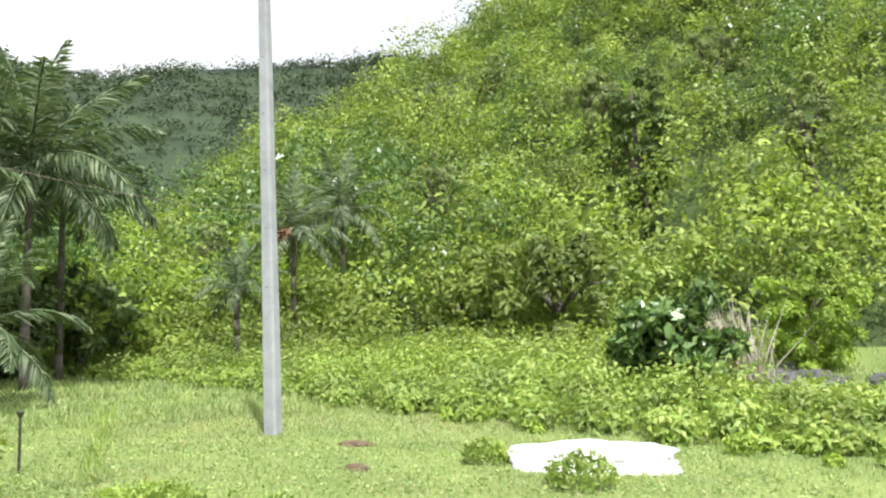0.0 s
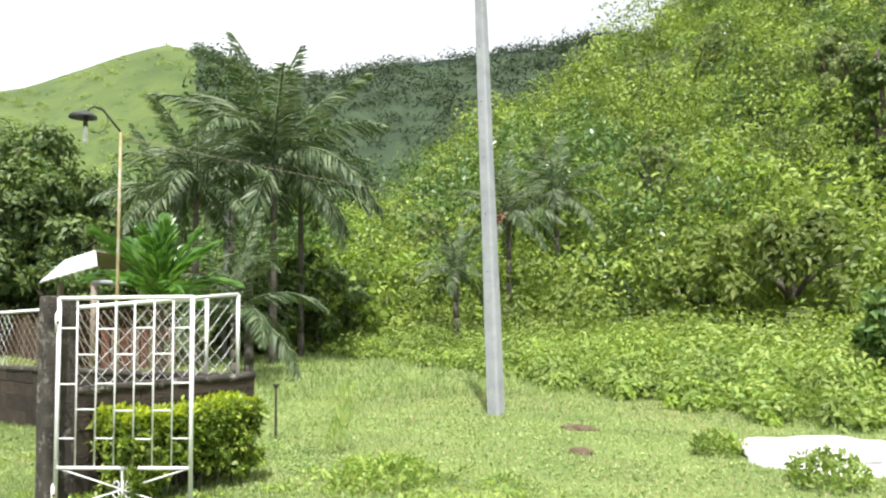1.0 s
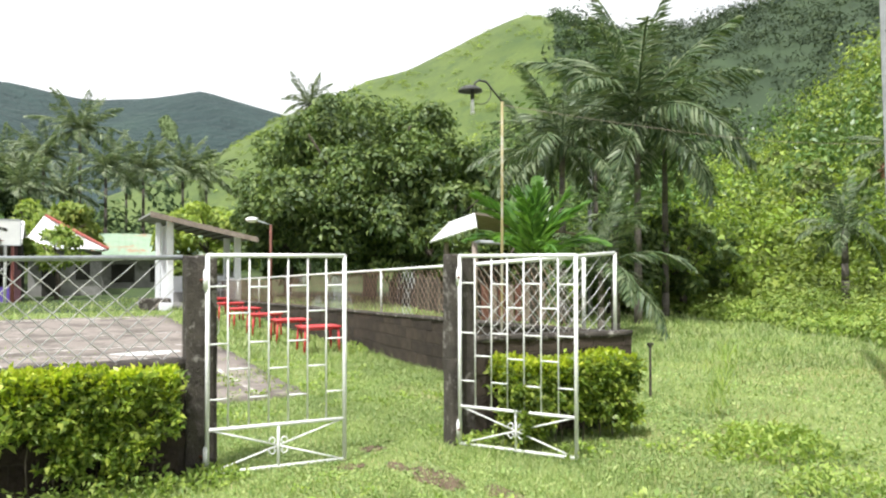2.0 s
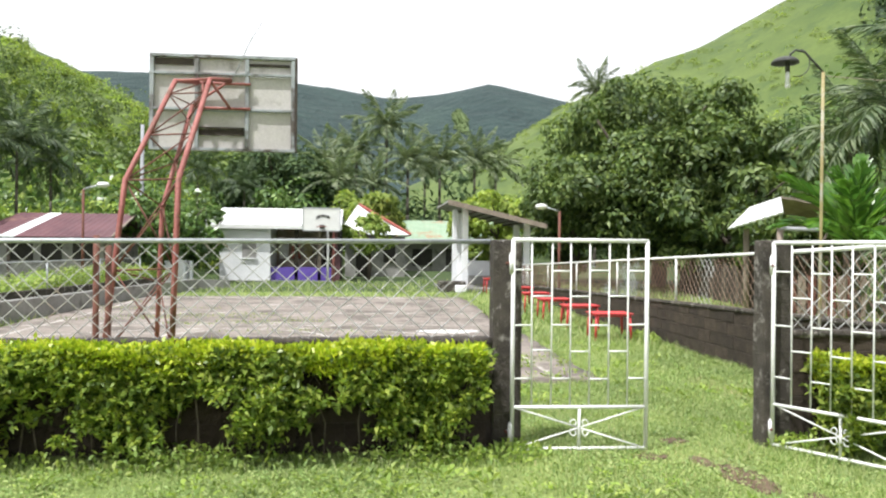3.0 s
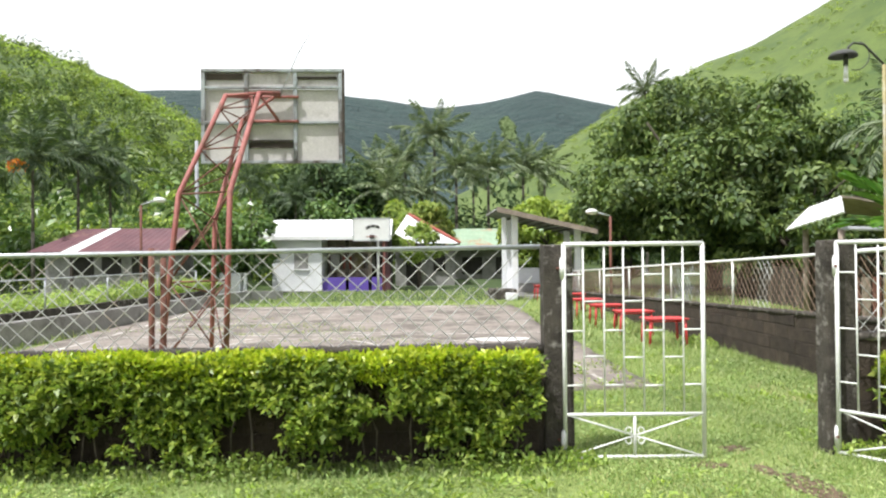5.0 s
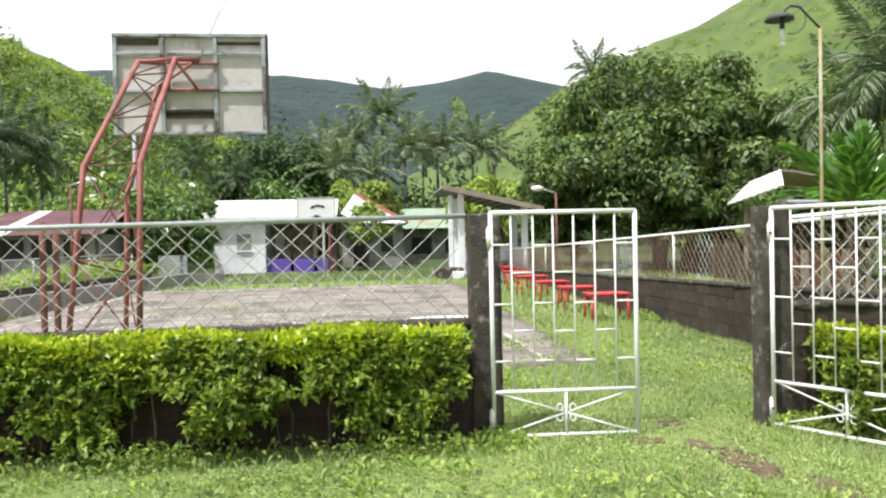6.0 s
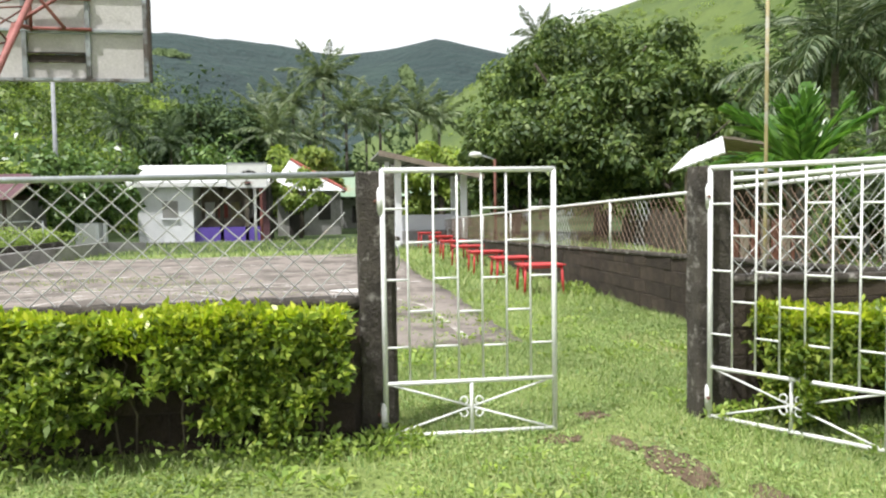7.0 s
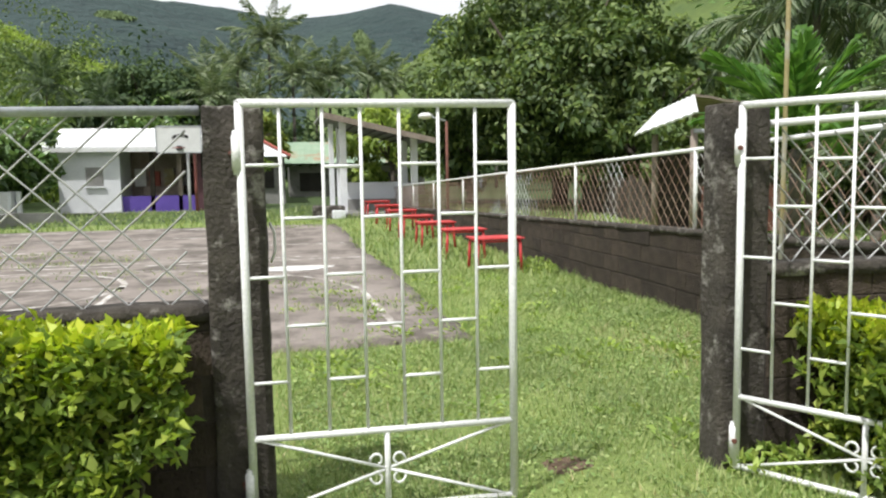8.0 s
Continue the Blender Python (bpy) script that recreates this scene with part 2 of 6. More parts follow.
M_DARKMETAL = surface("dull_dark_metal", (0.10, 0.10, 0.10), (0.2, 0.2, 0.2), 6, 0.7, 0.2, 50)
M_SAND = surface("white_gravel", (0.66, 0.64, 0.62), (0.85, 0.84, 0.82), 10, 0.95, 1.0, 70)
M_SOIL = surface("bare_soil", (0.10, 0.065, 0.04), (0.20, 0.14, 0.09), 9, 0.95, 1.0, 50)
M_ROCK = surface("river_rock", (0.05, 0.05, 0.052), (0.14, 0.138, 0.135), 3, 0.85, 0.7, 30, (0.05, 0.05, 0.05), 1.5, (0.5, 0.65), vary=0.2)
M_PALEPATCH = surface("pale_clearing", (0.15, 0.215, 0.09), (0.22, 0.29, 0.12), 0.05, 0.9, 0.0, 1.0)
M_WATER, _n, _l, _p = nodes_of("stream_water")
_p.inputs["Base Color"].default_value = (0.035, 0.04, 0.035, 1)
_p.inputs["Roughness"].default_value = 0.12
_t, _b = _n.new("ShaderNodeTexNoise"), _n.new("ShaderNodeBump")
_t.inputs["Scale"].default_value, _t.inputs["Detail"].default_value = 5, 4
_b.inputs["Strength"].default_value, _b.inputs["Distance"].default_value = 0.5, 0.05
_l.new(_t.outputs["Fac"], _b.inputs["Height"])
_l.new(_b.outputs["Normal"], _p.inputs["Normal"])

# ---- mesh tools ----
rng = np.random.default_rng(7)


def raw_mesh(name, verts, faces, material, smooth=False):
    """A mesh from arrays; faces all have the same number of corners."""
    me = bpy.data.meshes.new(name)
    v, f = np.asarray(verts, np.float32).reshape(-1, 3), np.asarray(faces, np.int32)
    k = f.shape[1]
    me.vertices.add(len(v))
    me.vertices.foreach_set("co", v.ravel())
    me.loops.add(f.size)
    me.loops.foreach_set("vertex_index", f.ravel())
    me.polygons.add(len(f))
    me.polygons.foreach_set("loop_start", np.arange(0, f.size, k, dtype=np.int32))
    if smooth:
        me.polygons.foreach_set("use_smooth", np.ones(len(f), bool))
    me.materials.append(material)
    me.update(calc_edges=True)
    return me


def thing(name, m, label, category, group="", kind=""):
    """An empty that holds the parts of one thing."""
    ob = new(name)
    ob.matrix_world = m
    return tagged(ob, label, category, group, kind)


def put(name, me, parent=None, m=None, label=""):
    ob = new(name, me)
    if parent is not None:
        ob.parent = parent
    if m is not None:
        ob.matrix_basis = m
    if label:
        tagged(ob, label)
    return ob


def part(name, bm, material, parent=None, label="", smooth=False):
    me = bpy.data.meshes.new(name)
    if smooth:
        for f in bm.faces:
            f.smooth = True
    bm.to_mesh(me)
    bm.free()
    me.materials.append(material)
    return put(name, me, parent, None, label)


def box(bm, lo, hi, bevel=0.0, m=None):
    c, s = [(a + b) / 2 for a, b in zip(lo, hi)], [b - a for a, b in zip(lo, hi)]
    r = bmesh.ops.create_cube(bm, size=1, matrix=(m or Matrix()) @ Matrix.Translation(c) @ Matrix.Diagonal((*s, 1)))
    if bevel:
        es = list({e for v in r["verts"] for e in v.link_edges})
        bmesh.ops.bevel(bm, geom=es, offset=bevel, segments=2, affect="EDGES", profile=0.6)
    return bm


def rod(bm, a, b, r, r2=None, seg=8):
    a, b = Vector(a), Vector(b)
    d = b - a
    q = d.to_track_quat("Z", "Y").to_matrix().to_4x4()
    bmesh.ops.create_cone(bm, cap_ends=True, segments=seg, radius1=r, radius2=r if r2 is None else r2, depth=d.length, matrix=Matrix.Translation((a + b) / 2) @ q)
    return bm


def tube(bm, pts, r, seg=8):
    """A bent pipe swept through points, one closed skin."""
    pts = [Vector(p) for p in pts]
    side, rings = None, []
    for k, p in enumerate(pts):
        d = (pts[min(k + 1, len(pts) - 1)] - pts[max(k - 1, 0)]).normalized()
        if side is None:
            side = d.cross(Vector((0.31, 0.93, 0.2))).normalized()
        side = (side - d * side.dot(d)).normalized()
        up = d.cross(side)
        rings.append([bm.verts.new(p + (side * math.cos(a) + up * math.sin(a)) * r) for a in [2 * math.pi * j / seg for j in range(seg)]])
    for a, b in zip(rings, rings[1:]):
        for j in range(seg):
            bm.faces.new((a[j], a[(j + 1) % seg], b[(j + 1) % seg], b[j]))
    bm.faces.new(rings[0][::-1])
    bm.faces.new(rings[-1])
    return bm


def rough_edges(bm, amount, scale):
    for v in bm.verts:
        v.co += noise.noise_vector(v.co * scale) * amount
    return bm


def bars(segments, r):
    """Many thin square bars as arrays: segments is n x 2 x 3."""
    s = np.asarray(segments, float).reshape(-1, 2, 3)
    d = s[:, 1] - s[:, 0]
    d /= np.linalg.norm(d, axis=1, keepdims=True)
    ref = np.where(np.abs(d[:, 2:]) > 0.9, [[1.0, 0, 0]], [[0, 0, 1.0]])
    u = np.cross(d, ref)
    u /= np.linalg.norm(u, axis=1, keepdims=True)
    w = np.cross(d, u)
    ring = np.stack([u, w, -u, -w], 1) * r
    v = np.concatenate([s[:, 0:1] + ring, s[:, 1:2] + ring], 1)
    q = np.array([[0, 1, 5, 4], [1, 2, 6, 5], [2, 3, 7, 6], [3, 0, 4, 7]])
    return v.reshape(-1, 3), (np.arange(len(s))[:, None, None] * 8 + q).reshape(-1, 4)


def unit(v):
    return v / np.maximum(np.linalg.norm(v, axis=-1, keepdims=True), 1e-6)


def leaf_quads(p, d, length, width, bend=0.15, tilt=0.6, face=None):
    """One folded, pointed leaf for each point p and direction d; face: the way its upper side looks."""
    k = len(p)
    length, width = np.broadcast_to(length, k)[:, None], np.broadcast_to(width, k)[:, None]
    d = unit(d)
    s = unit(np.cross(d, [0.0, 0.0, 1.0] if face is None else face) + rng.normal(0, tilt, (k, 3)))
    s = unit(s - (s * d).sum(-1, keepdims=True) * d)
    nrm = np.cross(s, d)
    v = np.stack([p, p + d * length * 0.45 + s * width / 2 + nrm * length * bend, p + d * length - nrm * length * bend, p + d * length * 0.45 - s * width / 2 + nrm * length * bend], 1)
    return v.reshape(-1, 3)


def quads_for(v):
    return np.arange(len(v)).reshape(-1, 4)


def lumps(centres, radii, count, leaf, aspect=0.45, squash=0.8, inner=0.55, up=0.25, tilt=0.6):
    """Leaves round lumps: centres n x 3, radii n; an uneven shell with gaps."""
    centres, radii = np.asarray(centres, float), np.asarray(radii, float)
    k = len(centres)
    d = unit(rng.normal(size=(k, count, 3)))
    d[..., 2] = np.where(d[..., 2] < -0.45, -d[..., 2], d[..., 2])
    wob = 1 + 0.15 * np.sin(3.1 * d[..., 0] + centres[:, :1] * 2.3) + 0.12 * np.sin(4.3 * d[..., 1] + centres[:, 1:2] * 1.9)
    far = rng.uniform(inner, 1.0, (k, count)) * wob * radii[:, None]
    p = centres[:, None] + d * far[..., None] * np.array([1, 1, squash])
    t = rng.normal(size=(k, count, 3))
    dirs = unit(t - (t * d).sum(-1, keepdims=True) * d) + 0.45 * d - np.array([0, 0, 0.3])
    face = unit(d + np.array([0, 0, up]) + rng.normal(0, 0.3, d.shape)).reshape(-1, 3)
    size = np.asarray(leaf, float)
    size = np.repeat(np.broadcast_to(size, k), count) * rng.uniform(0.6, 1.25, k * count)
    return leaf_quads(p.reshape(-1, 3), dirs.reshape(-1, 3), size, size * aspect, 0.12, tilt * 0.4, face)


def smooth(a, b, x):
    t = np.clip((x - a) / (b - a), 0, 1)
    return t * t * (3 - 2 * t)


def fbm(x, y, s, seed=0.0):
    """A cheap uneven surface from a few crossed waves."""
    r = 0
    for i, (a, b, c) in enumerate(((1.0, 0.3, 0.9), (-0.5, 1.1, 2.1), (0.8, -0.9, 4.0), (1.9, 1.3, 0.4), (-1.7, 2.3, 1.2))):
        f = 1 + 0.75 * i
        r = r + np.sin((a * x + b * y) * s * f + c * (seed + 1)) / (1 + i)
    return r / 2.2


# ---- lie of the land ----
ORIGIN = np.array([-1.1, -6.4])
# ridges round the valley: azimuths, elevations of the crest (degrees), crest distance, foot distance, allowance for cover
RIDGES = {
    "near_right": ([40, 52, 60, 65, 68, 72, 80, 90, 105, 125, 150], [2.0, 8.6, 14.2, 17.2, 19.0, 21.4, 26.2, 31, 33, 30, 14], 95.0, 26.0, -3.6),
    "left": ([-75, -50, -36, -28, -24.6, -21.2, -17.9, -14, -8, -2], [15, 16.5, 15.5, 14.3, 13.7, 12.6, 11.2, 9.3, 7.0, 4], 150.0, 52.0, -1.2),
    "cone": ([3, 9, 14.5, 21, 24, 29.7, 32.7, 35, 39, 44, 50], [4.5, 6.9, 10.4, 13.3, 14.1, 16.7, 17.9, 17.6, 15.8, 12, 6], 260.0, 110.0, 0.5),
    "dark": ([33, 36.5, 40, 44, 50, 53.6, 58, 61, 66, 75], [13, 17.0, 16.7, 16.7, 17.8, 18.1, 18.6, 18.7, 19.3, 18], 430.0, 170.0, -2.5),
    "far": ([-60, -30, -18, -10, -3.3, 1.6, 5.4, 9.2, 14.1, 22, 35], [9, 10.8, 11.9, 12.3, 11.9, 11.1, 11.5, 12.3, 11.1, 9, 8], 950.0, 420.0, -2.0),
}


def stream_x(y):
    """The middle of the stream on the plan."""
    return 19.6 + 0.45 * np.maximum(y + 9, -2) + 0.5 * np.sin(y * 0.5)


def yard_rise(y):
    """The yard climbs a little towards the houses."""
    return 0.25 * smooth(10, 27, y)


def land(x, y):
    """Height of the ground."""
    x, y = np.asarray(x, float), np.asarray(y, float)
    dx, dy = x - ORIGIN[0], y - ORIGIN[1]
    r, az = np.hypot(dx, dy), np.degrees(np.arctan2(dx, dy))
    h = yard_rise(y) + 0.02 * fbm(x, y, 1.3)
    gully = np.exp(-((x - stream_x(y)) / 2.2) ** 2) * (1 - smooth(0, 6, y)) * smooth(-40, -30, y)
    h = h - 0.85 * gully
    for key, (azs, els, crest, foot, cover) in RIDGES.items():
        el = np.interp(az, azs, els, left=0, right=0)
        c = crest * (1 + 0.06 * np.sin(az * 0.21 + crest))
        top = np.maximum(c * np.tan(np.radians(el)) + cover + 1.7, 0) * (el > 0.1)
        rise = np.clip((r - foot) / (c - foot), 0, 1)
        body = top * (0.55 * rise + 0.45 * rise * rise * (3 - 2 * rise))
        body = body * (1 + 0.07 * fbm(x, y, 14.0 / crest, crest) * np.sin(np.pi * rise))
        body = np.where(r > c, top * np.clip(1 - (r - c) / (1.6 * c), 0, 1), body)
        h = np.maximum(h, body) if key != "near_right" else h + body
    return h


def ground_sheet():
    radii = np.concatenate([np.linspace(0.01, 24, 61), np.geomspace(25, 3800, 120)])
    az = np.radians(np.arange(0, 360, 1.0))
    rr, aa = np.meshgrid(radii, az, indexing="ij")
    x, y = ORIGIN[0] + rr * np.sin(aa), ORIGIN[1] + rr * np.cos(aa)
    v = np.stack([x, y, land(x, y)], -1)
    na, nr = len(az), len(radii)
    i, j = np.meshgrid(np.arange(nr - 1), np.arange(na), indexing="ij")
    j2 = (j + 1) % na
    f = np.stack([i * na + j, (i + 1) * na + j, (i + 1) * na + j2, i * na + j2], -1).reshape(-1, 4)[:, ::-1]
    me = raw_mesh("ground", v.reshape(-1, 3), f, M_GROUND, True)
    me.materials.append(M_HILLGRASS)
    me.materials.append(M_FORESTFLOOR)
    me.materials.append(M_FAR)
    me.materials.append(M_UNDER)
    mid = v.reshape(-1, 3)[f].mean(1)
    d = mid[:, :2] - ORIGIN
    r, a = np.hypot(d[:, 0], d[:, 1]), np.degrees(np.arctan2(d[:, 0], d[:, 1]))
    idx = np.zeros(len(f), np.int32)
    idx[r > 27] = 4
    idx[(r > 100) & (a > 0) & (a < 52)] = 1
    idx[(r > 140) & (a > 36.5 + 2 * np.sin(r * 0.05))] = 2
    idx[(r > 70) & (r < 420) & (a > -80) & (a < 0)] = 1
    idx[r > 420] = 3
    me.polygons.foreach_set("material_index", idx)
    ob = put("ground", me)
    return tagged(ob, "green valley floor and hills under short grass", "ground", kind="structure")


ground_sheet()


def on_land(x, y):
    return float(land(x, y))


def polar(az, r):
    return ORIGIN[0] + r * np.sin(np.radians(az)), ORIGIN[1] + r * np.cos(np.radians(az))


def scrub(name, label, az, r, n, radius, leaf, count, material, keep=None, category="shrubs", lift=0.35, squash=0.8, tilt=0.6, heads=0):
    """Clumps of undergrowth over a stretch of hillside."""
    a = rng.uniform(*az, n)
    d = np.sqrt(rng.uniform(r[0] ** 2, r[1] ** 2, n))
    x, y = polar(a, d)
    if keep is not None:
        ok = keep(x, y, a, d)
        x, y = x[ok], y[ok]
    k = len(x)
    rad = radius * np.clip(rng.lognormal(-0.1, 0.38, k), 0.4, 2.2)
    c, size = np.stack([x, y, land(x, y) + rad * lift], -1), leaf * np.sqrt(rad / radius)
    if heads:
        d = unit(rng.normal(size=(k, heads, 3)) + [0, 0, 0.5])
        d[..., 2] = np.abs(d[..., 2]) * squash
        c = (c[:, None] + d * (rad[:, None] * rng.uniform(0.45, 0.95, (k, heads)))[..., None]).reshape(-1, 3)
        rad, size = np.repeat(rad, heads) * rng.uniform(0.28, 0.55, k * heads), np.repeat(size, heads)
    v = lumps(c, rad, count, size, squash=squash, tilt=tilt)
    return tagged(put(name, raw_mesh(name, v, quads_for(v), material)), label, category, kind="stuff")


# ---- walls, posts and fences of the yard ----
def block_wall(name, a, b, top_a, top_b, thick, label, base=-0.15, course=0.2, length=0.4):
    """A wall of concrete blocks with recessed joints and a rough cap, from a to b on plan."""
    a, b = Vector((*a, 0)), Vector((*b, 0))
    d = (b - a).normalized()
    n = Vector((-d.y, d.x, 0))
    total = (b - a).length
    turn = Matrix(((d.x, n.x, 0, a.x), (d.y, n.y, 0, a.y), (0, 0, 1, 0), (0, 0, 0, 1)))
    root = thing(name, turn, label, "wall", kind="structure")
    bm = bmesh.new()
    steps = max(2, int(total / 0.8))
    for i in range(steps):
        s0, s1 = total * i / steps, total * (i + 1) / steps
        z = top_a + (top_b - top_a) * (i + 0.5) / steps
        box(bm, (s0, -thick / 2 + 0.007, base), (s1, thick / 2 - 0.007, z - 0.03))
    bmesh.ops.remove_doubles(bm, verts=bm.verts, dist=0.001)
    part("core", bm, M_MORTAR, root)
    bm = bmesh.new()
    box(bm, (0, -thick / 2 - 0.012, -0.03), (total, thick / 2 + 0.012, 0.03), 0.0)
    bmesh.ops.subdivide_edges(bm, edges=[e for e in bm.edges if e.calc_length() > 0.5], cuts=int(total / 0.12), use_grid_fill=True)
    rough_edges(bm, 0.014, 9)
    for v in bm.verts:
        v.co.z += top_a + (top_b - top_a) * v.co.x / total
    part("cap", bm, M_MOSS, root, "weathered rough mortar cap", True)
    bm = bmesh.new()
    box(bm, (0.003, -thick / 2, 0.003), (length - 0.003, thick / 2, course - 0.003), 0.007)
    block = bpy.data.meshes.new("block")
    bm.to_mesh(block)
    bm.free()
    block.materials.append(M_BLOCK)
    rows = int(math.ceil((max(top_a, top_b) - base) / course))
    for k in range(rows):
        s = -(k % 2) * length / 2
        while s < total - 0.05:
            s0, s1 = max(s, 0), min(s + length, total)
            z0 = base + k * course
            z1 = min(z0 + course, top_a + (top_b - top_a) * (s0 + s1) / 2 / total - 0.02)
            if s1 - s0 > 0.06 and z1 - z0 > 0.04:
                o = put("block", block, root)
                o.matrix_basis = Matrix.Translation((s0, rng.uniform(-0.006, 0.006), z0)) @ Matrix.Diagonal(((s1 - s0) / length, 1, (z1 - z0) / course, 1))
            s += length
    return root


def concrete_post(name, x0, x1, y0, y1, top, label):
    bm = box(bmesh.new(), (x0, y0, -0.2), (x1, y1, top), 0.012)
    bmesh.ops.subdivide_edges(bm, edges=[e for e in bm.edges if e.calc_length() > 0.15], cuts=9, use_grid_fill=True)
    rough_edges(bm, 0.010, 14)
    return tagged(part(name, bm, M_MOSS, None, "", True), label, "post", kind="structure")


block_wall("front_wall", (-9.6, 0.17), (-0.15, 0.17), 0.90, 0.93, 0.15, "low dark weathered concrete block wall behind the hedge")
block_wall("stub_wall", (2.505, 0.12), (4.42, 0.12), 1.00, 0.98, 0.15, "short dark weathered concrete block wall beside the gate post")
block_wall("side_wall", (4.33, 0.22), (4.33, 24.0), 0.96, 0.36, 0.15, "long dark concrete block wall along the yard")
concrete_post("gate_post", -0.155, 0.09, 0.06, 0.27, 1.80, "square mossy dark concrete gate post with chipped edges")
concrete_post("gate_post", 2.255, 2.51, 0.06, 0.25, 1.82, "square mossy dark concrete gate post with chipped edges")


def chain_link(name, a, b, za, zb, parent, material, cell=0.22, tall=0.2, r=0.005, sag=0.0):
    """Diamond mesh between two plan points; za, zb: (bottom, top) at each end."""
    a, b = np.array(a, float), np.array(b, float)
    total = np.linalg.norm(b - a)
    seg = []
    n = int(total / cell) + 1
    for i in range(n + 1):
        for s in (-1, 1):
            j, x, up = 0, i * cell, 0.0
            while up < 1.4:
                x2, up2 = x + s * cell / 2, up + tall / 2
                pts = []
                for xx, uu in ((x, up), (x2, up2)):
                    f = xx / total
                    lo, hi = za[0] + (zb[0] - za[0]) * f, za[1] + (zb[1] - za[1]) * f
                    pts.append((a[0] + (b[0] - a[0]) * f, a[1] + (b[1] - a[1]) * f, lo + uu, hi))
                x, up, j = x2, up2, j + 1
                if not (-0.001 <= x2 <= total + 0.001) or pts[1][2] > pts[1][3] + 0.02:
                    break
                wob = [sag * math.sin(7.3 * p[0] + 5.1 * p[2] + 3 * p[1]) for p in pts]
                seg.append([(p[0] + w * 0.6, p[1] + w + 0.003 * s, p[2] + w) for p, w in zip(pts, wob)])
        # wires that start on the sides
    v, f = bars(seg, r)
    return put(name, raw_mesh(name, v, f, material), parent)


def fence(name, label, a, b, za, zb, posts, rail_mat, wire_mat, rail_r=0.024, post_r=0.02, rail_over=0.0, low_rail=False, **kw):
    root = thing(name, Matrix(), label, "fence", kind="structure")
    a3, b3 = Vector((*a, za[1])), Vector((*b, zb[1]))
    d = (b3 - a3).normalized()
    part("rail", tube(bmesh.new(), [a3 - d * rail_over, b3 + d * rail_over], rail_r), rail_mat, root, "", True)
    if low_rail:
        part("rail", tube(bmesh.new(), [(*a, za[0] + 0.02), (*b, zb[0] + 0.02)], rail_r * 0.6), rail_mat, root, "", True)
    for f in posts:
        x, y = a[0] + (b[0] - a[0]) * f, a[1] + (b[1] - a[1]) * f
        lo, hi = za[0] + (zb[0] - za[0]) * f, za[1] + (zb[1] - za[1]) * f
        part("fence_post", rod(bmesh.new(), (x, y, lo - 0.05), (x, y, hi), post_r), rail_mat, root, "", True)
    chain_link("wire_mesh", a, b, za, zb, root, wire_mat, **kw)
    return root


fence("front_fence", "galvanised pipe rail with a wide diamond wire mesh on the low wall", (-9.6, 0.17), (-0.17, 0.17), (0.93, 1.70), (0.95, 1.785), (0.02, 0.3), M_PIPE, M_WIRE, 0.021, cell=0.175, tall=0.165, r=0.0045, sag=0.012)
fence("stub_fence", "white pipe frame with drooping diamond wire mesh", (2.53, 0.12), (4.24, 0.10), (1.02, 1.72), (1.02, 1.84), (1.0,), M_WHITE, M_WIRE, 0.02, 0.02, cell=0.15, tall=0.15, sag=0.012)
fence("side_fence", "white pipe rail and posts with rusty diamond mesh on the side wall", (4.33, 0.75), (4.33, 23.5), (0.97, 1.80), (0.40, 1.08), [(y - 0.75) / 22.75 for y in (0.76, 3.8, 6.95, 10.2, 13.5, 16.7, 19.7, 22.8)], M_WHITE, M_RUSTWIRE, 0.022, 0.022, cell=0.16, tall=0.17, sag=0.008)

# rusty double post of the front fence
post = thing("fence_stake", Matrix(), "rusty red steel pipe stakes tied to the fence rail", "post", kind="structure")
for dx, top in ((-3.47, 1.80), (-3.37, 1.72)):
    part("stake", rod(bmesh.new(), (dx, 0.27, 0.0), (dx, 0.27, top), 0.026), M_RUST, post, "", True)


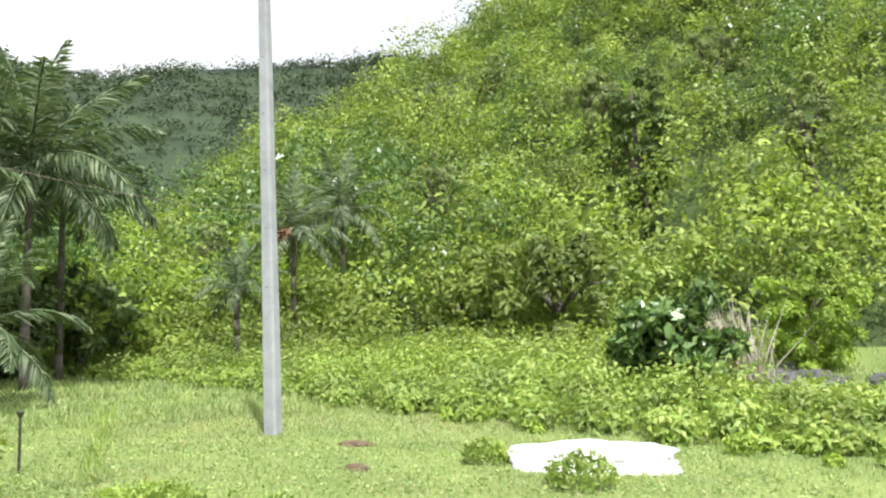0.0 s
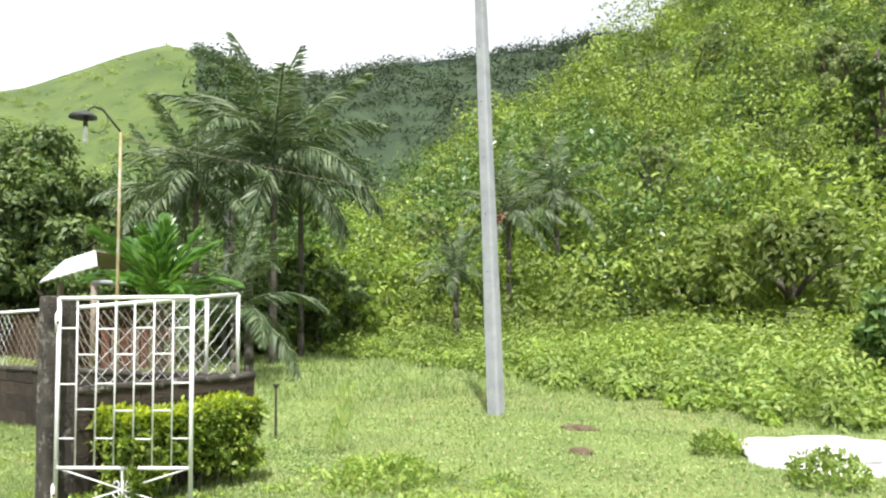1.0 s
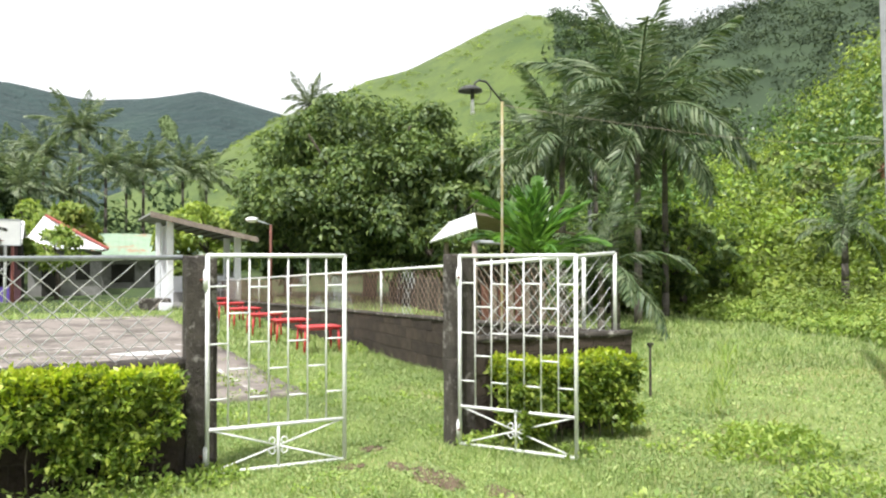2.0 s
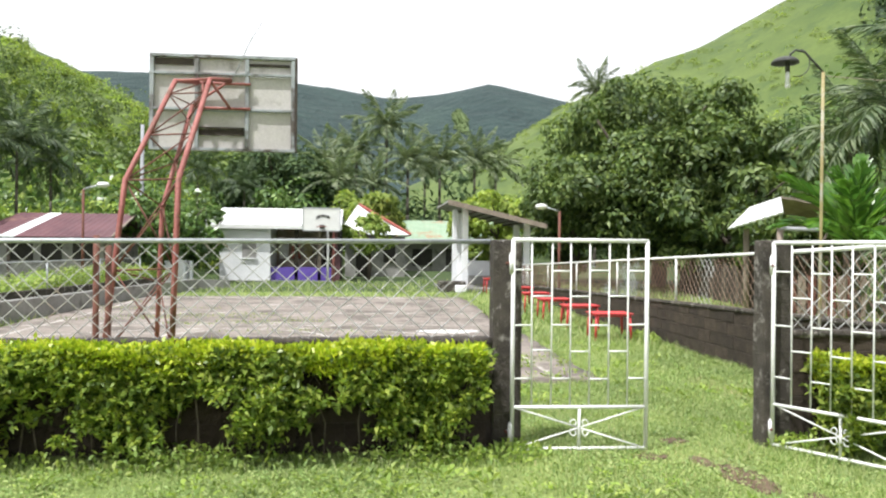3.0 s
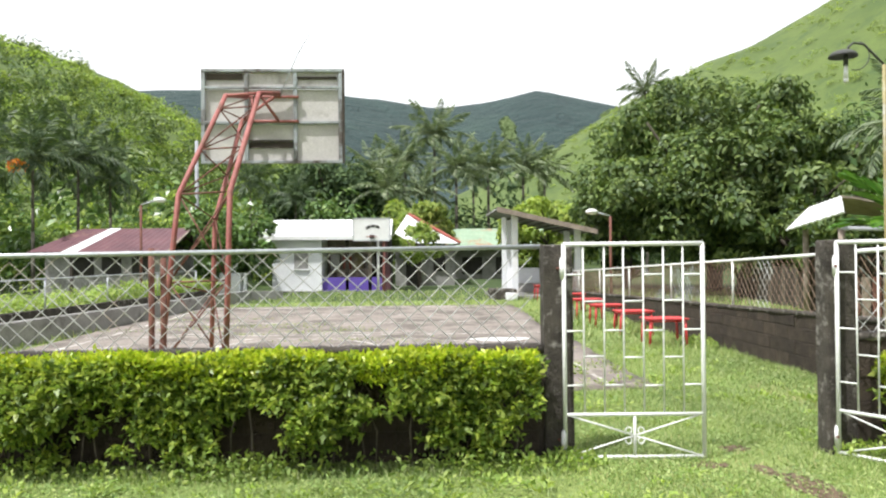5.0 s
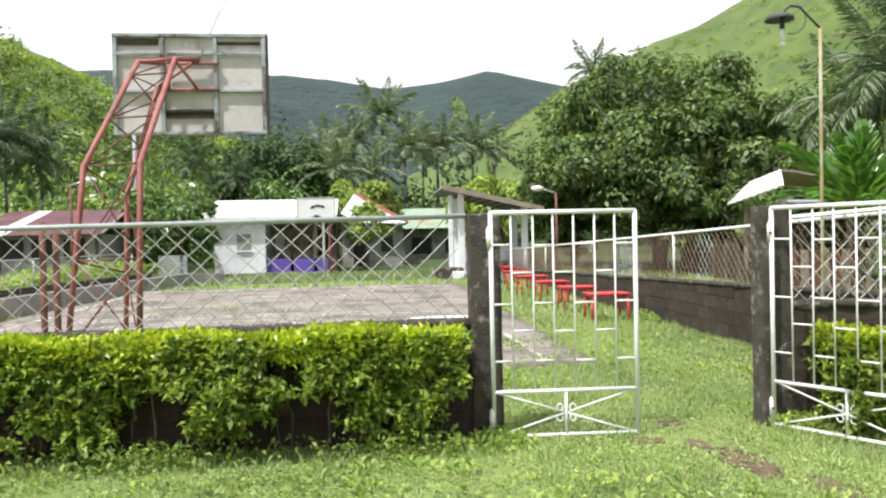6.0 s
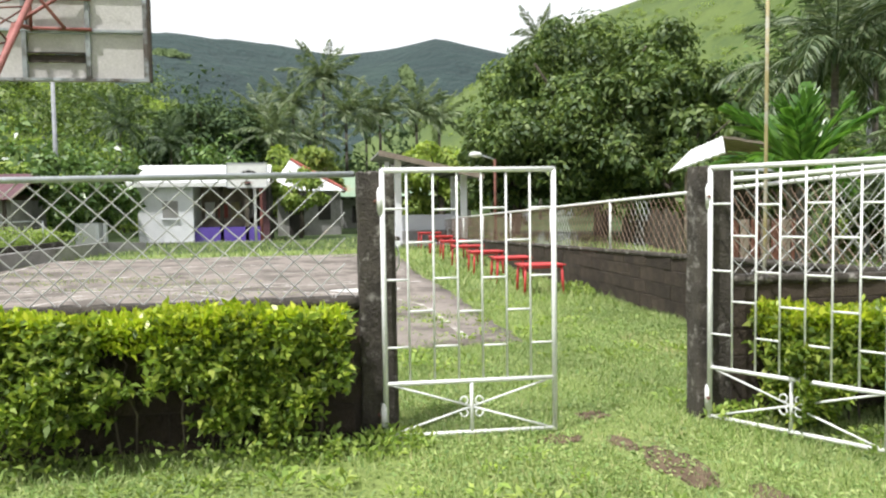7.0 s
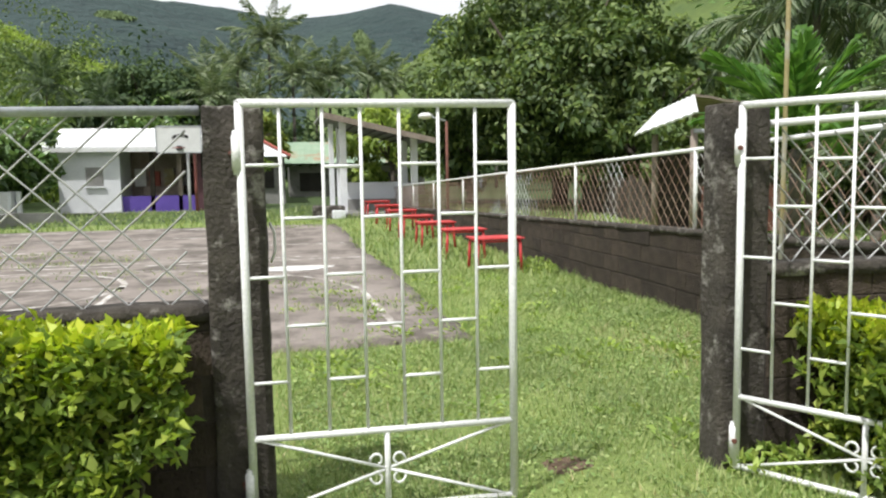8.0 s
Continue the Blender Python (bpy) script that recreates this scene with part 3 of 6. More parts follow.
# ---- gate leaves ----
def gate_leaf(name, label):
    """A pipe-framed leaf, hinged along its own z axis, 1.15 m wide."""
    root = thing(name, Matrix(), label, "gate", group="gate leaves")
    w, lo, mid, hi = 1.15, 0.04, 0.39, 1.80
    for a, b, r in (((0, lo), (0, hi), 0.018), ((w, lo), (w, hi), 0.018), ((0, hi), (w, hi), 0.018), ((0, mid), (w, mid), 0.015), ((0, lo), (w, lo), 0.015)):
        bm = rod(bmesh.new(), (a[0], 0, a[1]), (b[0], 0, b[1]), r, seg=10)
        for p in (a, b):
            bmesh.ops.create_icosphere(bm, subdivisions=2, radius=r, matrix=Matrix.Translation((p[0], 0, p[1])))
        part("frame_pipe", bm, M_WHITE, root, "", True)
    cell = w / 7
    for i in range(1, 7):
        part("bar", rod(bmesh.new(), (i * cell, 0, mid), (i * cell + rng.uniform(-0.006, 0.006), 0, hi), 0.0075), M_WHITE, root, "", True)
    for i in range(7):
        for z in ((1.545, 1.085, 0.63) if i % 2 == 0 else (1.325, 0.865)):
            z += rng.uniform(-0.006, 0.006)
            part("rung", rod(bmesh.new(), (i * cell, 0, z), ((i + 1) * cell, 0, z), 0.0075), M_WHITE, root, "", True)
    part("lower_post", rod(bmesh.new(), (w / 2, 0, lo), (w / 2, 0, mid), 0.013), M_WHITE, root, "", True)
    zc = (lo + mid) / 2
    for x, z in ((0.01, lo), (0.01, mid), (w - 0.01, lo), (w - 0.01, mid)):
        part("diagonal", rod(bmesh.new(), (x, 0, z), (w / 2, 0, zc), 0.0075), M_WHITE, root, "", True)
    for sx in (-1, 1):
        for sz in (-1, 1):
            pts = []
            for k in range(11):
                a = k / 10 * 4.4
                rr = 0.012 + 0.026 * (1 - k / 10)
                pts.append((w / 2 + sx * (0.055 + rr * math.cos(a) * 0.9 - 0.01), 0.0, zc + sz * (0.036 + rr * math.sin(a) * 1.1)))
            part("scroll", tube(bmesh.new(), pts, 0.006, 6), M_WHITE, root, "curled white iron ornament", True)
    for z in (1.60, 0.17):
        bm = rod(bmesh.new(), (-0.012, 0, z - 0.07), (-0.012, 0, z + 0.07), 0.023, seg=12)
        rod(bm, (-0.012, 0, z - 0.09), (-0.012, 0, z + 0.09), 0.018, seg=10)
        part("hinge", bm, M_WHITE, root, "", True)
    return root


left_leaf = gate_leaf("gate_leaf", "white painted steel pipe gate leaf, shut")
left_leaf.matrix_basis = pose(0.0, -0.01, 0, 0, 0, -1.9)
right_leaf = copy_thing(left_leaf, pose(2.31, 0.0, 0.0, 0, 0, -56.5))
tagged(right_leaf, "white painted steel pipe gate leaf, swung open outwards")
# hinge stubs and the latch on the posts
for x0, x1 in ((-0.02, -0.05), (2.29, 2.33)):
    for z in (1.60, 0.17):
        tagged(part("hinge_pin", rod(bmesh.new(), (x0, -0.02, z), (x1, 0.10, z), 0.012), M_RUST), "rusty steel hinge pin set in the post", "hinge", "hinge pins")
bm = tube(bmesh.new(), [(0.105, 0.2, 1.12), (0.125, 0.2, 1.17), (0.125, 0.2, 1.25), (0.105, 0.2, 1.30)], 0.006, 6)
tagged(part("latch_loop", bm, M_WHITE, None, "", True), "small white steel latch loop on the gate post", "latch")


# ---- court ----
def slab(name, x0, x1, y0, y1, lift, material, label, cuts=40, kind="structure", cat="court", wob=0.0):
    n, m = max(2, int((x1 - x0) / 0.3)), max(2, int((y1 - y0) / 0.3))
    gx, gy = np.meshgrid(np.linspace(x0, x1, n), np.linspace(y0, y1, m), indexing="ij")
    if wob:
        edge = wob * fbm(gx * 3, gy * 3, 1.0)
        gx = gx + np.where((gx == x1) | (gx == x0), edge, 0)
        gy = gy + np.where((gy == y0) | (gy == y1), edge, 0)
    z = yard_rise(gy) + lift
    v = np.stack([gx, gy, z], -1).reshape(-1, 3)
    low = v - [0, 0, 0.16]
    i, j = np.meshgrid(np.arange(n - 1), np.arange(m - 1), indexing="ij")
    top = np.stack([i * m + j, (i + 1) * m + j, (i + 1) * m + j + 1, i * m + j + 1], -1).reshape(-1, 4)
    rim = [k * m for k in range(n)] + [(n - 1) * m + k for k in range(1, m)] + [k * m + m - 1 for k in range(n - 2, -1, -1)] + [k for k in range(m - 2, 0, -1)]
    q = len(v)
    side = [[rim[k - 1], rim[k - 1] + q, rim[k] + q, rim[k]] for k in range(len(rim))]
    return tagged(put(name, raw_mesh(name, np.concatenate([v, low]), np.concatenate([top, np.array(side)]), material)), label, cat, kind=kind)


COURT = (-8.6, 1.85, 3.3, 18.3)
slab("court_floor", *COURT, 0.045, M_SLAB, "worn concrete basketball court with grass in its cracks", wob=0.08)


def court_line(pts, width, label):
    """A painted line along points on the court, a thin raised film."""
    v, f = [], []
    for k, (x, y) in enumerate(pts):
        a, b = Vector(pts[max(k - 1, 0)]), Vector(pts[min(k + 1, len(pts) - 1)])
        n = Vector((-(b - a).y, (b - a).x)).normalized() * width / 2
        for s in (-1, 1):
            xx, yy = x + s * n.x, y + s * n.y
            v.append((xx, yy, float(yard_rise(yy)) + 0.0492))
    for k in range(len(pts) - 1):
        f.append([2 * k, 2 * k + 1, 2 * k + 3, 2 * k + 2])
    return tagged(put("court_line", raw_mesh("court_line", v, f, M_LINE)), label, "floor marking", kind="structure")


CX = -3.5
circle = [(CX + 1.6 * math.cos(a), 7.7 + 1.75 * math.sin(a)) for a in np.linspace(0, 2 * math.pi, 49)]
court_line(circle, 0.09, "faded white free-throw circle")
three = [(CX + 4.7 * math.cos(a), 6.1 + 3.6 * math.sin(a)) for a in np.linspace(0, math.pi, 61)]
court_line([(CX + 4.75, 3.5), (CX + 4.73, 4.8)] + three + [(CX - 4.73, 4.8), (CX - 4.75, 3.5)], 0.075, "faded white three-point arc on the court")
for x in (CX - 1.6, CX + 1.6):
    court_line([(x, y) for y in np.linspace(4.4, 7.7, 14)], 0.08, "faded white lane line")
for y, x0, x1 in ((7.7, CX - 1.6, CX + 1.6), (10.3, -8.3, 1.75), (10.75, -6.9, 0.9), (13.1, -8.2, 1.6), (15.4, CX - 2.2, CX + 2.2), (17.8, -8.2, 0.8)):
    court_line([(x, y + 0.05 * math.sin(x)) for x in np.linspace(x0, x1, 34)], 0.10, "faded white court line")
court_line([(-7.9 + 0.02 * math.sin(y), y) for y in np.linspace(4.2, 17.8, 50)], 0.09, "faded white side line")

patch = [(0.42 + 0.6 * math.cos(a) * (1 + 0.2 * math.sin(3 * a)), 9.0 + 0.34 * math.sin(a)) for a in np.linspace(0, 2 * math.pi, 22)[:-1]]
bm = bmesh.new()
bm.faces.new([bm.verts.new((x, y, float(yard_rise(y)) + 0.0535)) for x, y in patch])
tagged(part("paint_patch", bm, M_SAND), "pale dried cement patch on the court", "stain", kind="structure")

# ---- left retaining wall with its fence ----
def land_wall(name, pts, tops, thick, material, label):
    bm = bmesh.new()
    ring = []
    for k, ((x, y), top) in enumerate(zip(pts, tops)):
        a, b = Vector(pts[max(k - 1, 0)]), Vector(pts[min(k + 1, len(pts) - 1)])
        n = Vector((-(b - a).y, (b - a).x)).normalized() * thick / 2
        ring.append([bm.verts.new((x + s * n.x, y + s * n.y, z)) for s, z in ((-1, -0.2), (-1, top), (1, top), (1, -0.2))])
    for p, q in zip(ring, ring[1:]):
        for k in range(4):
            bm.faces.new((p[k], q[k], q[(k + 1) % 4], p[(k + 1) % 4]))
    bm.faces.new(ring[0])
    bm.faces.new(ring[-1][::-1])
    bmesh.ops.recalc_face_normals(bm, faces=bm.faces)
    bmesh.ops.bevel(bm, geom=[e for e in bm.edges if all(abs(v.co.z) > 0.3 for v in e.verts)], offset=0.02, segments=2, affect="EDGES")
    return tagged(part(name, bm, material), label, "wall", kind="structure")


land_wall("retaining_wall", [(-10.2, 2.0), (-9.6, 6.0), (-9.15, 9.5), (-8.75, 13.0), (-8.2, 17.0), (-7.6, 20.0), (-7.3, 21.6), (-6.2, 22.2)], [0.5, 0.5, 0.5, 0.5, 0.52, 0.55, 0.56, 0.5], 0.22, M_GREYWALL, "grey rendered low retaining wall along the court edge")
fence("left_fence", "thin grey pipe fence behind the court wall", (-10.9, 3.0), (-9.0, 21.0), (0.45, 1.25), (0.5, 1.30), (0, 0.16, 0.33, 0.5, 0.66, 0.83, 1.0), M_PIPE, M_WIRE, 0.02, 0.022, cell=0.22, tall=0.2, r=0.002)


land_wall("upper_wall", [(-10.75, 2.4), (-10.15, 6.2), (-9.7, 9.7), (-9.3, 13.2), (-8.75, 17.2), (-8.2, 20.2)], [0.62, 0.62, 0.62, 0.62, 0.64, 0.66], 0.16, M_MOSS, "dark mossy upper wall behind the court wall")

# ---- near hoop ----
def near_hoop():
    root = thing("basketball_hoop", Matrix(), "red pipe truss basketball stand with weathered plywood backboard seen from behind", "basketball hoop")
    A = [(-4.10, 2.2, 0.0), (-3.83, 2.2, 2.42), (-3.61, 3.42, 3.77), (-3.40, 3.74, 3.82)]
    B = [(-3.34, 2.2, 0.0), (-3.27, 2.2, 2.45), (-3.19, 3.42, 3.80), (-3.00, 3.74, 3.86)]
    C = [(-3.66, 2.8, 0.0), (-3.59, 2.8, 2.17), (-3.42, 3.50, 3.48), (-3.35, 3.74, 3.50)]
    for pts, r in ((A, 0.030), (B, 0.032), (C, 0.027)):
        part("chord", tube(bmesh.new(), pts, r, 12), M_RED, root, "", True)

    def on(pts, s):
        i = min(int(s), 2)
        return Vector(pts[i]).lerp(Vector(pts[i + 1]), s - i)
    for p, q in ((A, B), (B, C), (A, C)):
        for s in (0.22, 0.60, 1.0, 1.42, 1.85):
            part("brace", rod(bmesh.new(), on(p, s), on(q, s), 0.010, seg=6), M_RUST, root, "", True)
        for s, t in ((0.22, 0.6), (0.6, 1.0), (1.0, 1.42), (1.42, 1.85), (1.85, 2.2)):
            part("brace", rod(bmesh.new(), on(p, s), on(q, t), 0.009, seg=6), M_RUST, root, "", True)
            if p is A and q is B and s < 1:
                part("brace", rod(bmesh.new(), on(p, t), on(q, s), 0.009, seg=6), M_RUST, root, "", True)
    for pts in (A, B, C):
        part("foot", box(bmesh.new(), (pts[0][0] - 0.09, pts[0][1] - 0.09, 0.0), (pts[0][0] + 0.09, pts[0][1] + 0.09, 0.06), 0.01), M_GREYWALL, root)
    # bracket behind the board
    x0, x1, z0, z1, yb = -4.02, -2.17, 2.955, 4.185, 3.82
    cx = (x0 + x1) / 2
    for a, b in (((-3.4, 3.74, 3.82), (cx + 0.35, 3.76, 3.82)), ((-3.35, 3.74, 3.5), (cx + 0.35, 3.76, 3.5)), ((cx - 0.25, 3.74, 3.82), (cx - 0.25, 3.76, 3.48)), ((-3.2, 3.42, 3.8), (-3.0, 3.72, 3.5)), ((-3.42, 3.5, 3.48), (-3.0, 3.74, 3.86)), ((-3.61, 3.42, 3.77), (-3.19, 3.42, 3.8))):
        part("bracket", rod(bmesh.new(), a, b, 0.018, seg=8), M_RED, root, "", True)
    # plywood sheets
    xs, zs = [x0, x0 + 0.60, x0 + 1.22, x1], [z0, z0 + 0.52, z0 + 0.98, z1]
    for i in range(3):
        for k in range(3):
            if i == 1 and k == 0:
                for zz in ((z0, z0 + 0.2), (z0 + 0.225, z0 + 0.29), (z0 + 0.31, z0 + 0.515)):
                    part("panel", box(bmesh.new(), (xs[i] + 0.003, yb + rng.uniform(0, 0.008), zz[0]), (xs[i + 1] - 0.003, yb + 0.022, zz[1]), 0.002), M_BOARD if zz[1] - zz[0] > 0.1 else M_DARKWOOD, root)
                continue
            part("panel", box(bmesh.new(), (xs[i] + 0.003, yb + rng.uniform(0, 0.006), zs[k] + 0.003), (xs[i + 1] - 0.003, yb + 0.022, zs[k + 1] - 0.003), 0.002), M_BOARD, root)
    # frame timbers on the back
    for z, h in ((z0, 0.035), (zs[1], 0.03), (zs[2], 0.03), (z1 - 0.03, 0.04)):
        part("batten", rough_edges(box(bmesh.new(), (x0, yb - 0.05, z), (x1, yb - 0.003, z + h), 0.004), 0.004, 6), M_BOARDFRAME, root, "pale blue weathered timber")
    for x in (x0, xs[1] - 0.035, xs[2] - 0.02, x1 - 0.06):
        part("batten", rough_edges(box(bmesh.new(), (x, yb - 0.045, z0 + 0.035), (x + 0.05, yb - 0.005, z1 - 0.035), 0.004), 0.004, 6), M_BOARDFRAME, root)
    part("board_edge", box(bmesh.new(), (x1 - 0.005, yb - 0.06, z0), (x1 + 0.018, yb + 0.03, z1), 0.004), M_DARKWOOD, root)
    for (a, b) in (((x0 + 0.06, z1 - 0.125), (x0 + 0.54, z1 - 0.045)), ((xs[1] + 0.02, z0 + 0.20), (xs[2] - 0.03, z0 + 0.222)), ((xs[1] + 0.02, z0 + 0.29), (xs[2] - 0.03, z0 + 0.312)), ((xs[2] + 0.03, z1 - 0.12), (x1 - 0.08, z1 - 0.085))):
        part("slat", box(bmesh.new(), (a[0], yb - 0.02, a[1]), (b[0], yb - 0.002, b[1]), 0.003), M_DARKWOOD, root, "dark rotten timber strip")
    # rim on the court side and the whip of wire on top
    ring = [(cx + 0.225 * math.cos(a), yb + 0.28 + 0.225 * math.sin(a), 3.05) for a in np.linspace(0, 2 * math.pi, 25)]
    part("rim", tube(bmesh.new(), ring, 0.009, 6), M_RED, root, "", True)
    part("rim_bracket", box(bmesh.new(), (cx - 0.06, yb + 0.022, 3.0), (cx + 0.06, yb + 0.07, 3.08), 0.004), M_RED, root)
    part("wire_whip", tube(bmesh.new(), [(-2.98, 3.76, 3.86), (-2.86, 3.72, 4.12), (-2.74, 3.7, 4.38), (-2.60, 3.7, 4.62)], 0.008, 6), M_PIPE, root, "bent thin grey pipe above the backboard", True)
    return root


near_hoop()


# ---- red tables along the wall ----
def red_table():
    root = thing("red_table", Matrix(), "low red painted slatted table on thin steel legs", "table", "tables along the side wall")
    for i in range(6):
        y = -0.29 + i * 0.098
        part("slat", box(bmesh.new(), (-0.38, y, 0.51), (0.38, y + 0.09, 0.532), 0.003), M_TABLE, root)
    for x in (-0.32, 0.32):
        for y in (-0.24, 0.24):
            part("leg", rod(bmesh.new(), (x * 1.08, y * 1.1, 0.0), (x, y, 0.51), 0.024, seg=8), M_TABLE, root, "", True)
        part("rail", rod(bmesh.new(), (x, -0.24, 0.48), (x, 0.24, 0.48), 0.015), M_TABLE, root, "", True)
    for y in (-0.24, 0.24):
        part("rail", rod(bmesh.new(), (-0.32, y, 0.48), (0.32, y, 0.48), 0.015), M_TABLE, root, "", True)
    return root


table = red_table()
for k in range(7):
    y = 7.85 + 2.1 * k
    m = pose(3.40 - 0.015 * k + rng.uniform(-0.04, 0.04), y, on_land(3.4, y), 0, 0, rng.uniform(-4, 4))
    if k == 0:
        table.matrix_basis = m
    else:
        copy_thing(table, m)


# ---- buildings ----
def wall_box(parent, name, lo, hi, material, label="", bevel=0.01):
    return part(name, box(bmesh.new(), lo, hi, bevel), material, parent, label)


def roof_sheet(parent, pts, thick, material, name="roof", label="", ribs=0):
    """A sheet over four corners, folded into ribs that run up the slope."""
    bm = bmesh.new()
    p = [Vector(q) for q in pts]
    n = (p[1] - p[0]).cross(p[3] - p[0]).normalized()
    if n.z < 0:
        n = -n
    cols = max(1, ribs * 4)
    top, low = [], []
    for k in range(cols + 1):
        f, lift = k / cols, (0.014 if ribs and k % 4 in (2, 3) else 0.0)
        a, b = p[0].lerp(p[1], f), p[3].lerp(p[2], f)
        top.append([bm.verts.new(q + n * (thick + lift)) for q in (a, b)])
        low.append([bm.verts.new(q + n * lift) for q in (a, b)])
    for k in range(cols):
        bm.faces.new((top[k][0], top[k + 1][0], top[k + 1][1], top[k][1]))
        bm.faces.new((low[k][0], low[k][1], low[k + 1][1], low[k + 1][0]))
        bm.faces.new((top[k][0], low[k][0], low[k + 1][0], top[k + 1][0]))
        bm.faces.new((top[k][1], top[k + 1][1], low[k + 1][1], low[k][1]))
    for k in (0, cols):
        bm.faces.new((top[k][0], top[k][1], low[k][1], low[k][0]))
    bmesh.ops.recalc_face_normals(bm, faces=bm.faces)
    return part(name, bm, material, parent, label)


def window(parent, x0, x1, y, z0, z1, panes=2):
    w = part("window", box(bmesh.new(), (x0, y - 0.02, z0), (x1, y + 0.05, z1)), M_GREYWALL, parent, "closed grey window")
    for k in range(panes):
        a, b = x0 + (x1 - x0) * k / panes, x0 + (x1 - x0) * (k + 1) / panes
        part("pane", box(bmesh.new(), (a + 0.03, y - 0.035, z0 + 0.04), (b - 0.03, y - 0.015, z1 - 0.04), 0.004), M_GREYWALL, w)
    part("sill", box(bmesh.new(), (x0 - 0.05, y - 0.08, z0 - 0.06), (x1 + 0.05, y + 0.02, z0), 0.006), M_WHITEWALL, w)
    return w


def concession_house():
    g = 0.25
    root = thing("concession_house", Matrix(), "white painted small house with purple porch wall and white sheet roof", "house")
    wall_box(root, "wall", (-7.50, 27.3, g - 0.2), (-5.36, 30.5, 2.60), M_WHITEWALL)
    window(root, -6.55, -5.95, 27.3, 1.25, 1.95)
    wall_box(root, "back_wall", (-5.36, 29.6, g - 0.2), (-2.35, 29.9, 2.6), M_WOOD, "brown porch wall")
    wall_box(root, "porch_wall", (-5.36, 27.5, g - 0.2), (-2.75, 27.65, 0.86), M_PURPLE, "purple painted low porch wall")
    wall_box(root, "side_wall", (-2.5, 27.5, g - 0.2), (-2.35, 30.4, 2.6), M_DARK)
    for x, mtl in ((-4.35, M_DARKWOOD), (-3.35, M_WOOD), (-2.62, M_MAROON)):
        wall_box(root, "column", (x, 27.5, g - 0.2), (x + 0.16, 27.66, 2.55), mtl)
    wall_box(root, "wall_panel", (-2.75, 27.48, g - 0.2), (-2.36, 27.6, 1.5), M_MAROON, "dark red painted panel")
    wall_box(root, "counter", (-4.8, 28.6, g), (-3.4, 29.2, 1.2), M_WOOD)
    for k in range(4):
        wall_box(root, "shelf_board", (-5.2 + 0.55 * k, 29.45, 1.2), (-4.8 + 0.55 * k, 29.6, 1.9 - 0.1 * (k % 2)), (M_WHITE, M_REDROOF, M_BAMBOO, M_GREYWALL)[k])
    wall_box(root, "door", (-3.3, 29.5, g), (-2.6, 29.62, 2.1), M_DARKWOOD)
    roof_sheet(root, [(-8.0, 27.02, 2.64), (-2.3, 27.02, 2.64), (-2.3, 29.0, 3.42), (-7.7, 29.0, 3.42)], 0.05, M_WHITEROOF, ribs=22)
    roof_sheet(root, [(-8.0, 31.0, 2.60), (-2.3, 31.0, 2.60), (-2.3, 29.0, 3.42), (-7.7, 29.0, 3.42)], 0.05, M_WHITEROOF, ribs=22)
    wall_box(root, "fascia", (-8.0, 26.98, 2.50), (-2.3, 27.02, 2.66), M_WHITE)
    wall_box(root, "gable", (-2.42, 27.1, 2.55), (-2.36, 30.9, 2.75), M_DARKWOOD, "dark gable board")
    for z0, z1, y0, y1 in ((2.72, 2.95, 27.5, 30.5), (2.92, 3.15, 28.0, 30.0), (3.12, 3.36, 28.5, 29.5)):
        wall_box(root, "gable", (-2.42, y0, z0), (-2.37, y1, z1), M_DARKWOOD)
    wall_box(root, "plinth", (-7.6, 27.16, g - 0.3), (-2.3, 27.29, g + 0.03), M_GREYWALL)
    return root


concession_house()


def far_hoop():
    root = thing("basketball_hoop", Matrix(), "white backboard with a faded emblem on red and white posts", "basketball hoop")
    x0, x1, y, z0, z1 = -3.92, -2.32, 26.3, 2.43, 3.40
    part("backboard", box(bmesh.new(), (x0, y, z0), (x1, y + 0.04, z1), 0.008), M_WHITE, root)
    for lo, hi in (((x0, z0 - 0.02), (x0 + 0.04, z1)), ((x1 - 0.04, z0 - 0.02), (x1, z1)), ((x0, z1 - 0.03), (x1, z1 + 0.01)), ((x0, z0 - 0.02), (x1, z0 + 0.02))):
        part("border", box(bmesh.new(), (lo[0], y - 0.015, lo[1]), (hi[0], y - 0.003, hi[1])), M_PIPE, root)
    for k in range(9):
        a = 0.35 + k * 0.27
        part("emblem", box(bmesh.new(), (-0.045, -0.008, -0.05), (0.045, 0.0, 0.05), 0.0, pose(-3.05 - 0.28 * math.cos(a), y - 0.004, 2.92 + 0.14 * math.sin(a), 0, 15 * (k % 3) - 15, 0)), M_BLACK if k % 3 else M_GREYWALL, root, "faded dark arc of an emblem")
    ring = [(-3.1 + 0.225 * math.cos(a), y - 0.28 + 0.225 * math.sin(a), 2.6) for a in np.linspace(0, 2 * math.pi, 21)]
    part("rim", tube(bmesh.new(), ring, 0.012, 6), M_RED, root, "", True)
    part("rim_bracket", box(bmesh.new(), (-3.2, y - 0.07, 2.52), (-3.0, y - 0.01, 2.68), 0.004), M_BLACK, root)
    for x, mt in ((-2.86, M_WHITE), (-2.62, M_RED)):
        part("post", rod(bmesh.new(), (x, y + 0.35, 0.1), (x, y + 0.35, 2.6), 0.055, seg=10), mt, root, "", True)
        part("arm", rod(bmesh.new(), (x, y + 0.35, 2.6), (x - 0.1, y + 0.04, 3.0), 0.04), mt, root, "", True)
    return root


far_hoop()


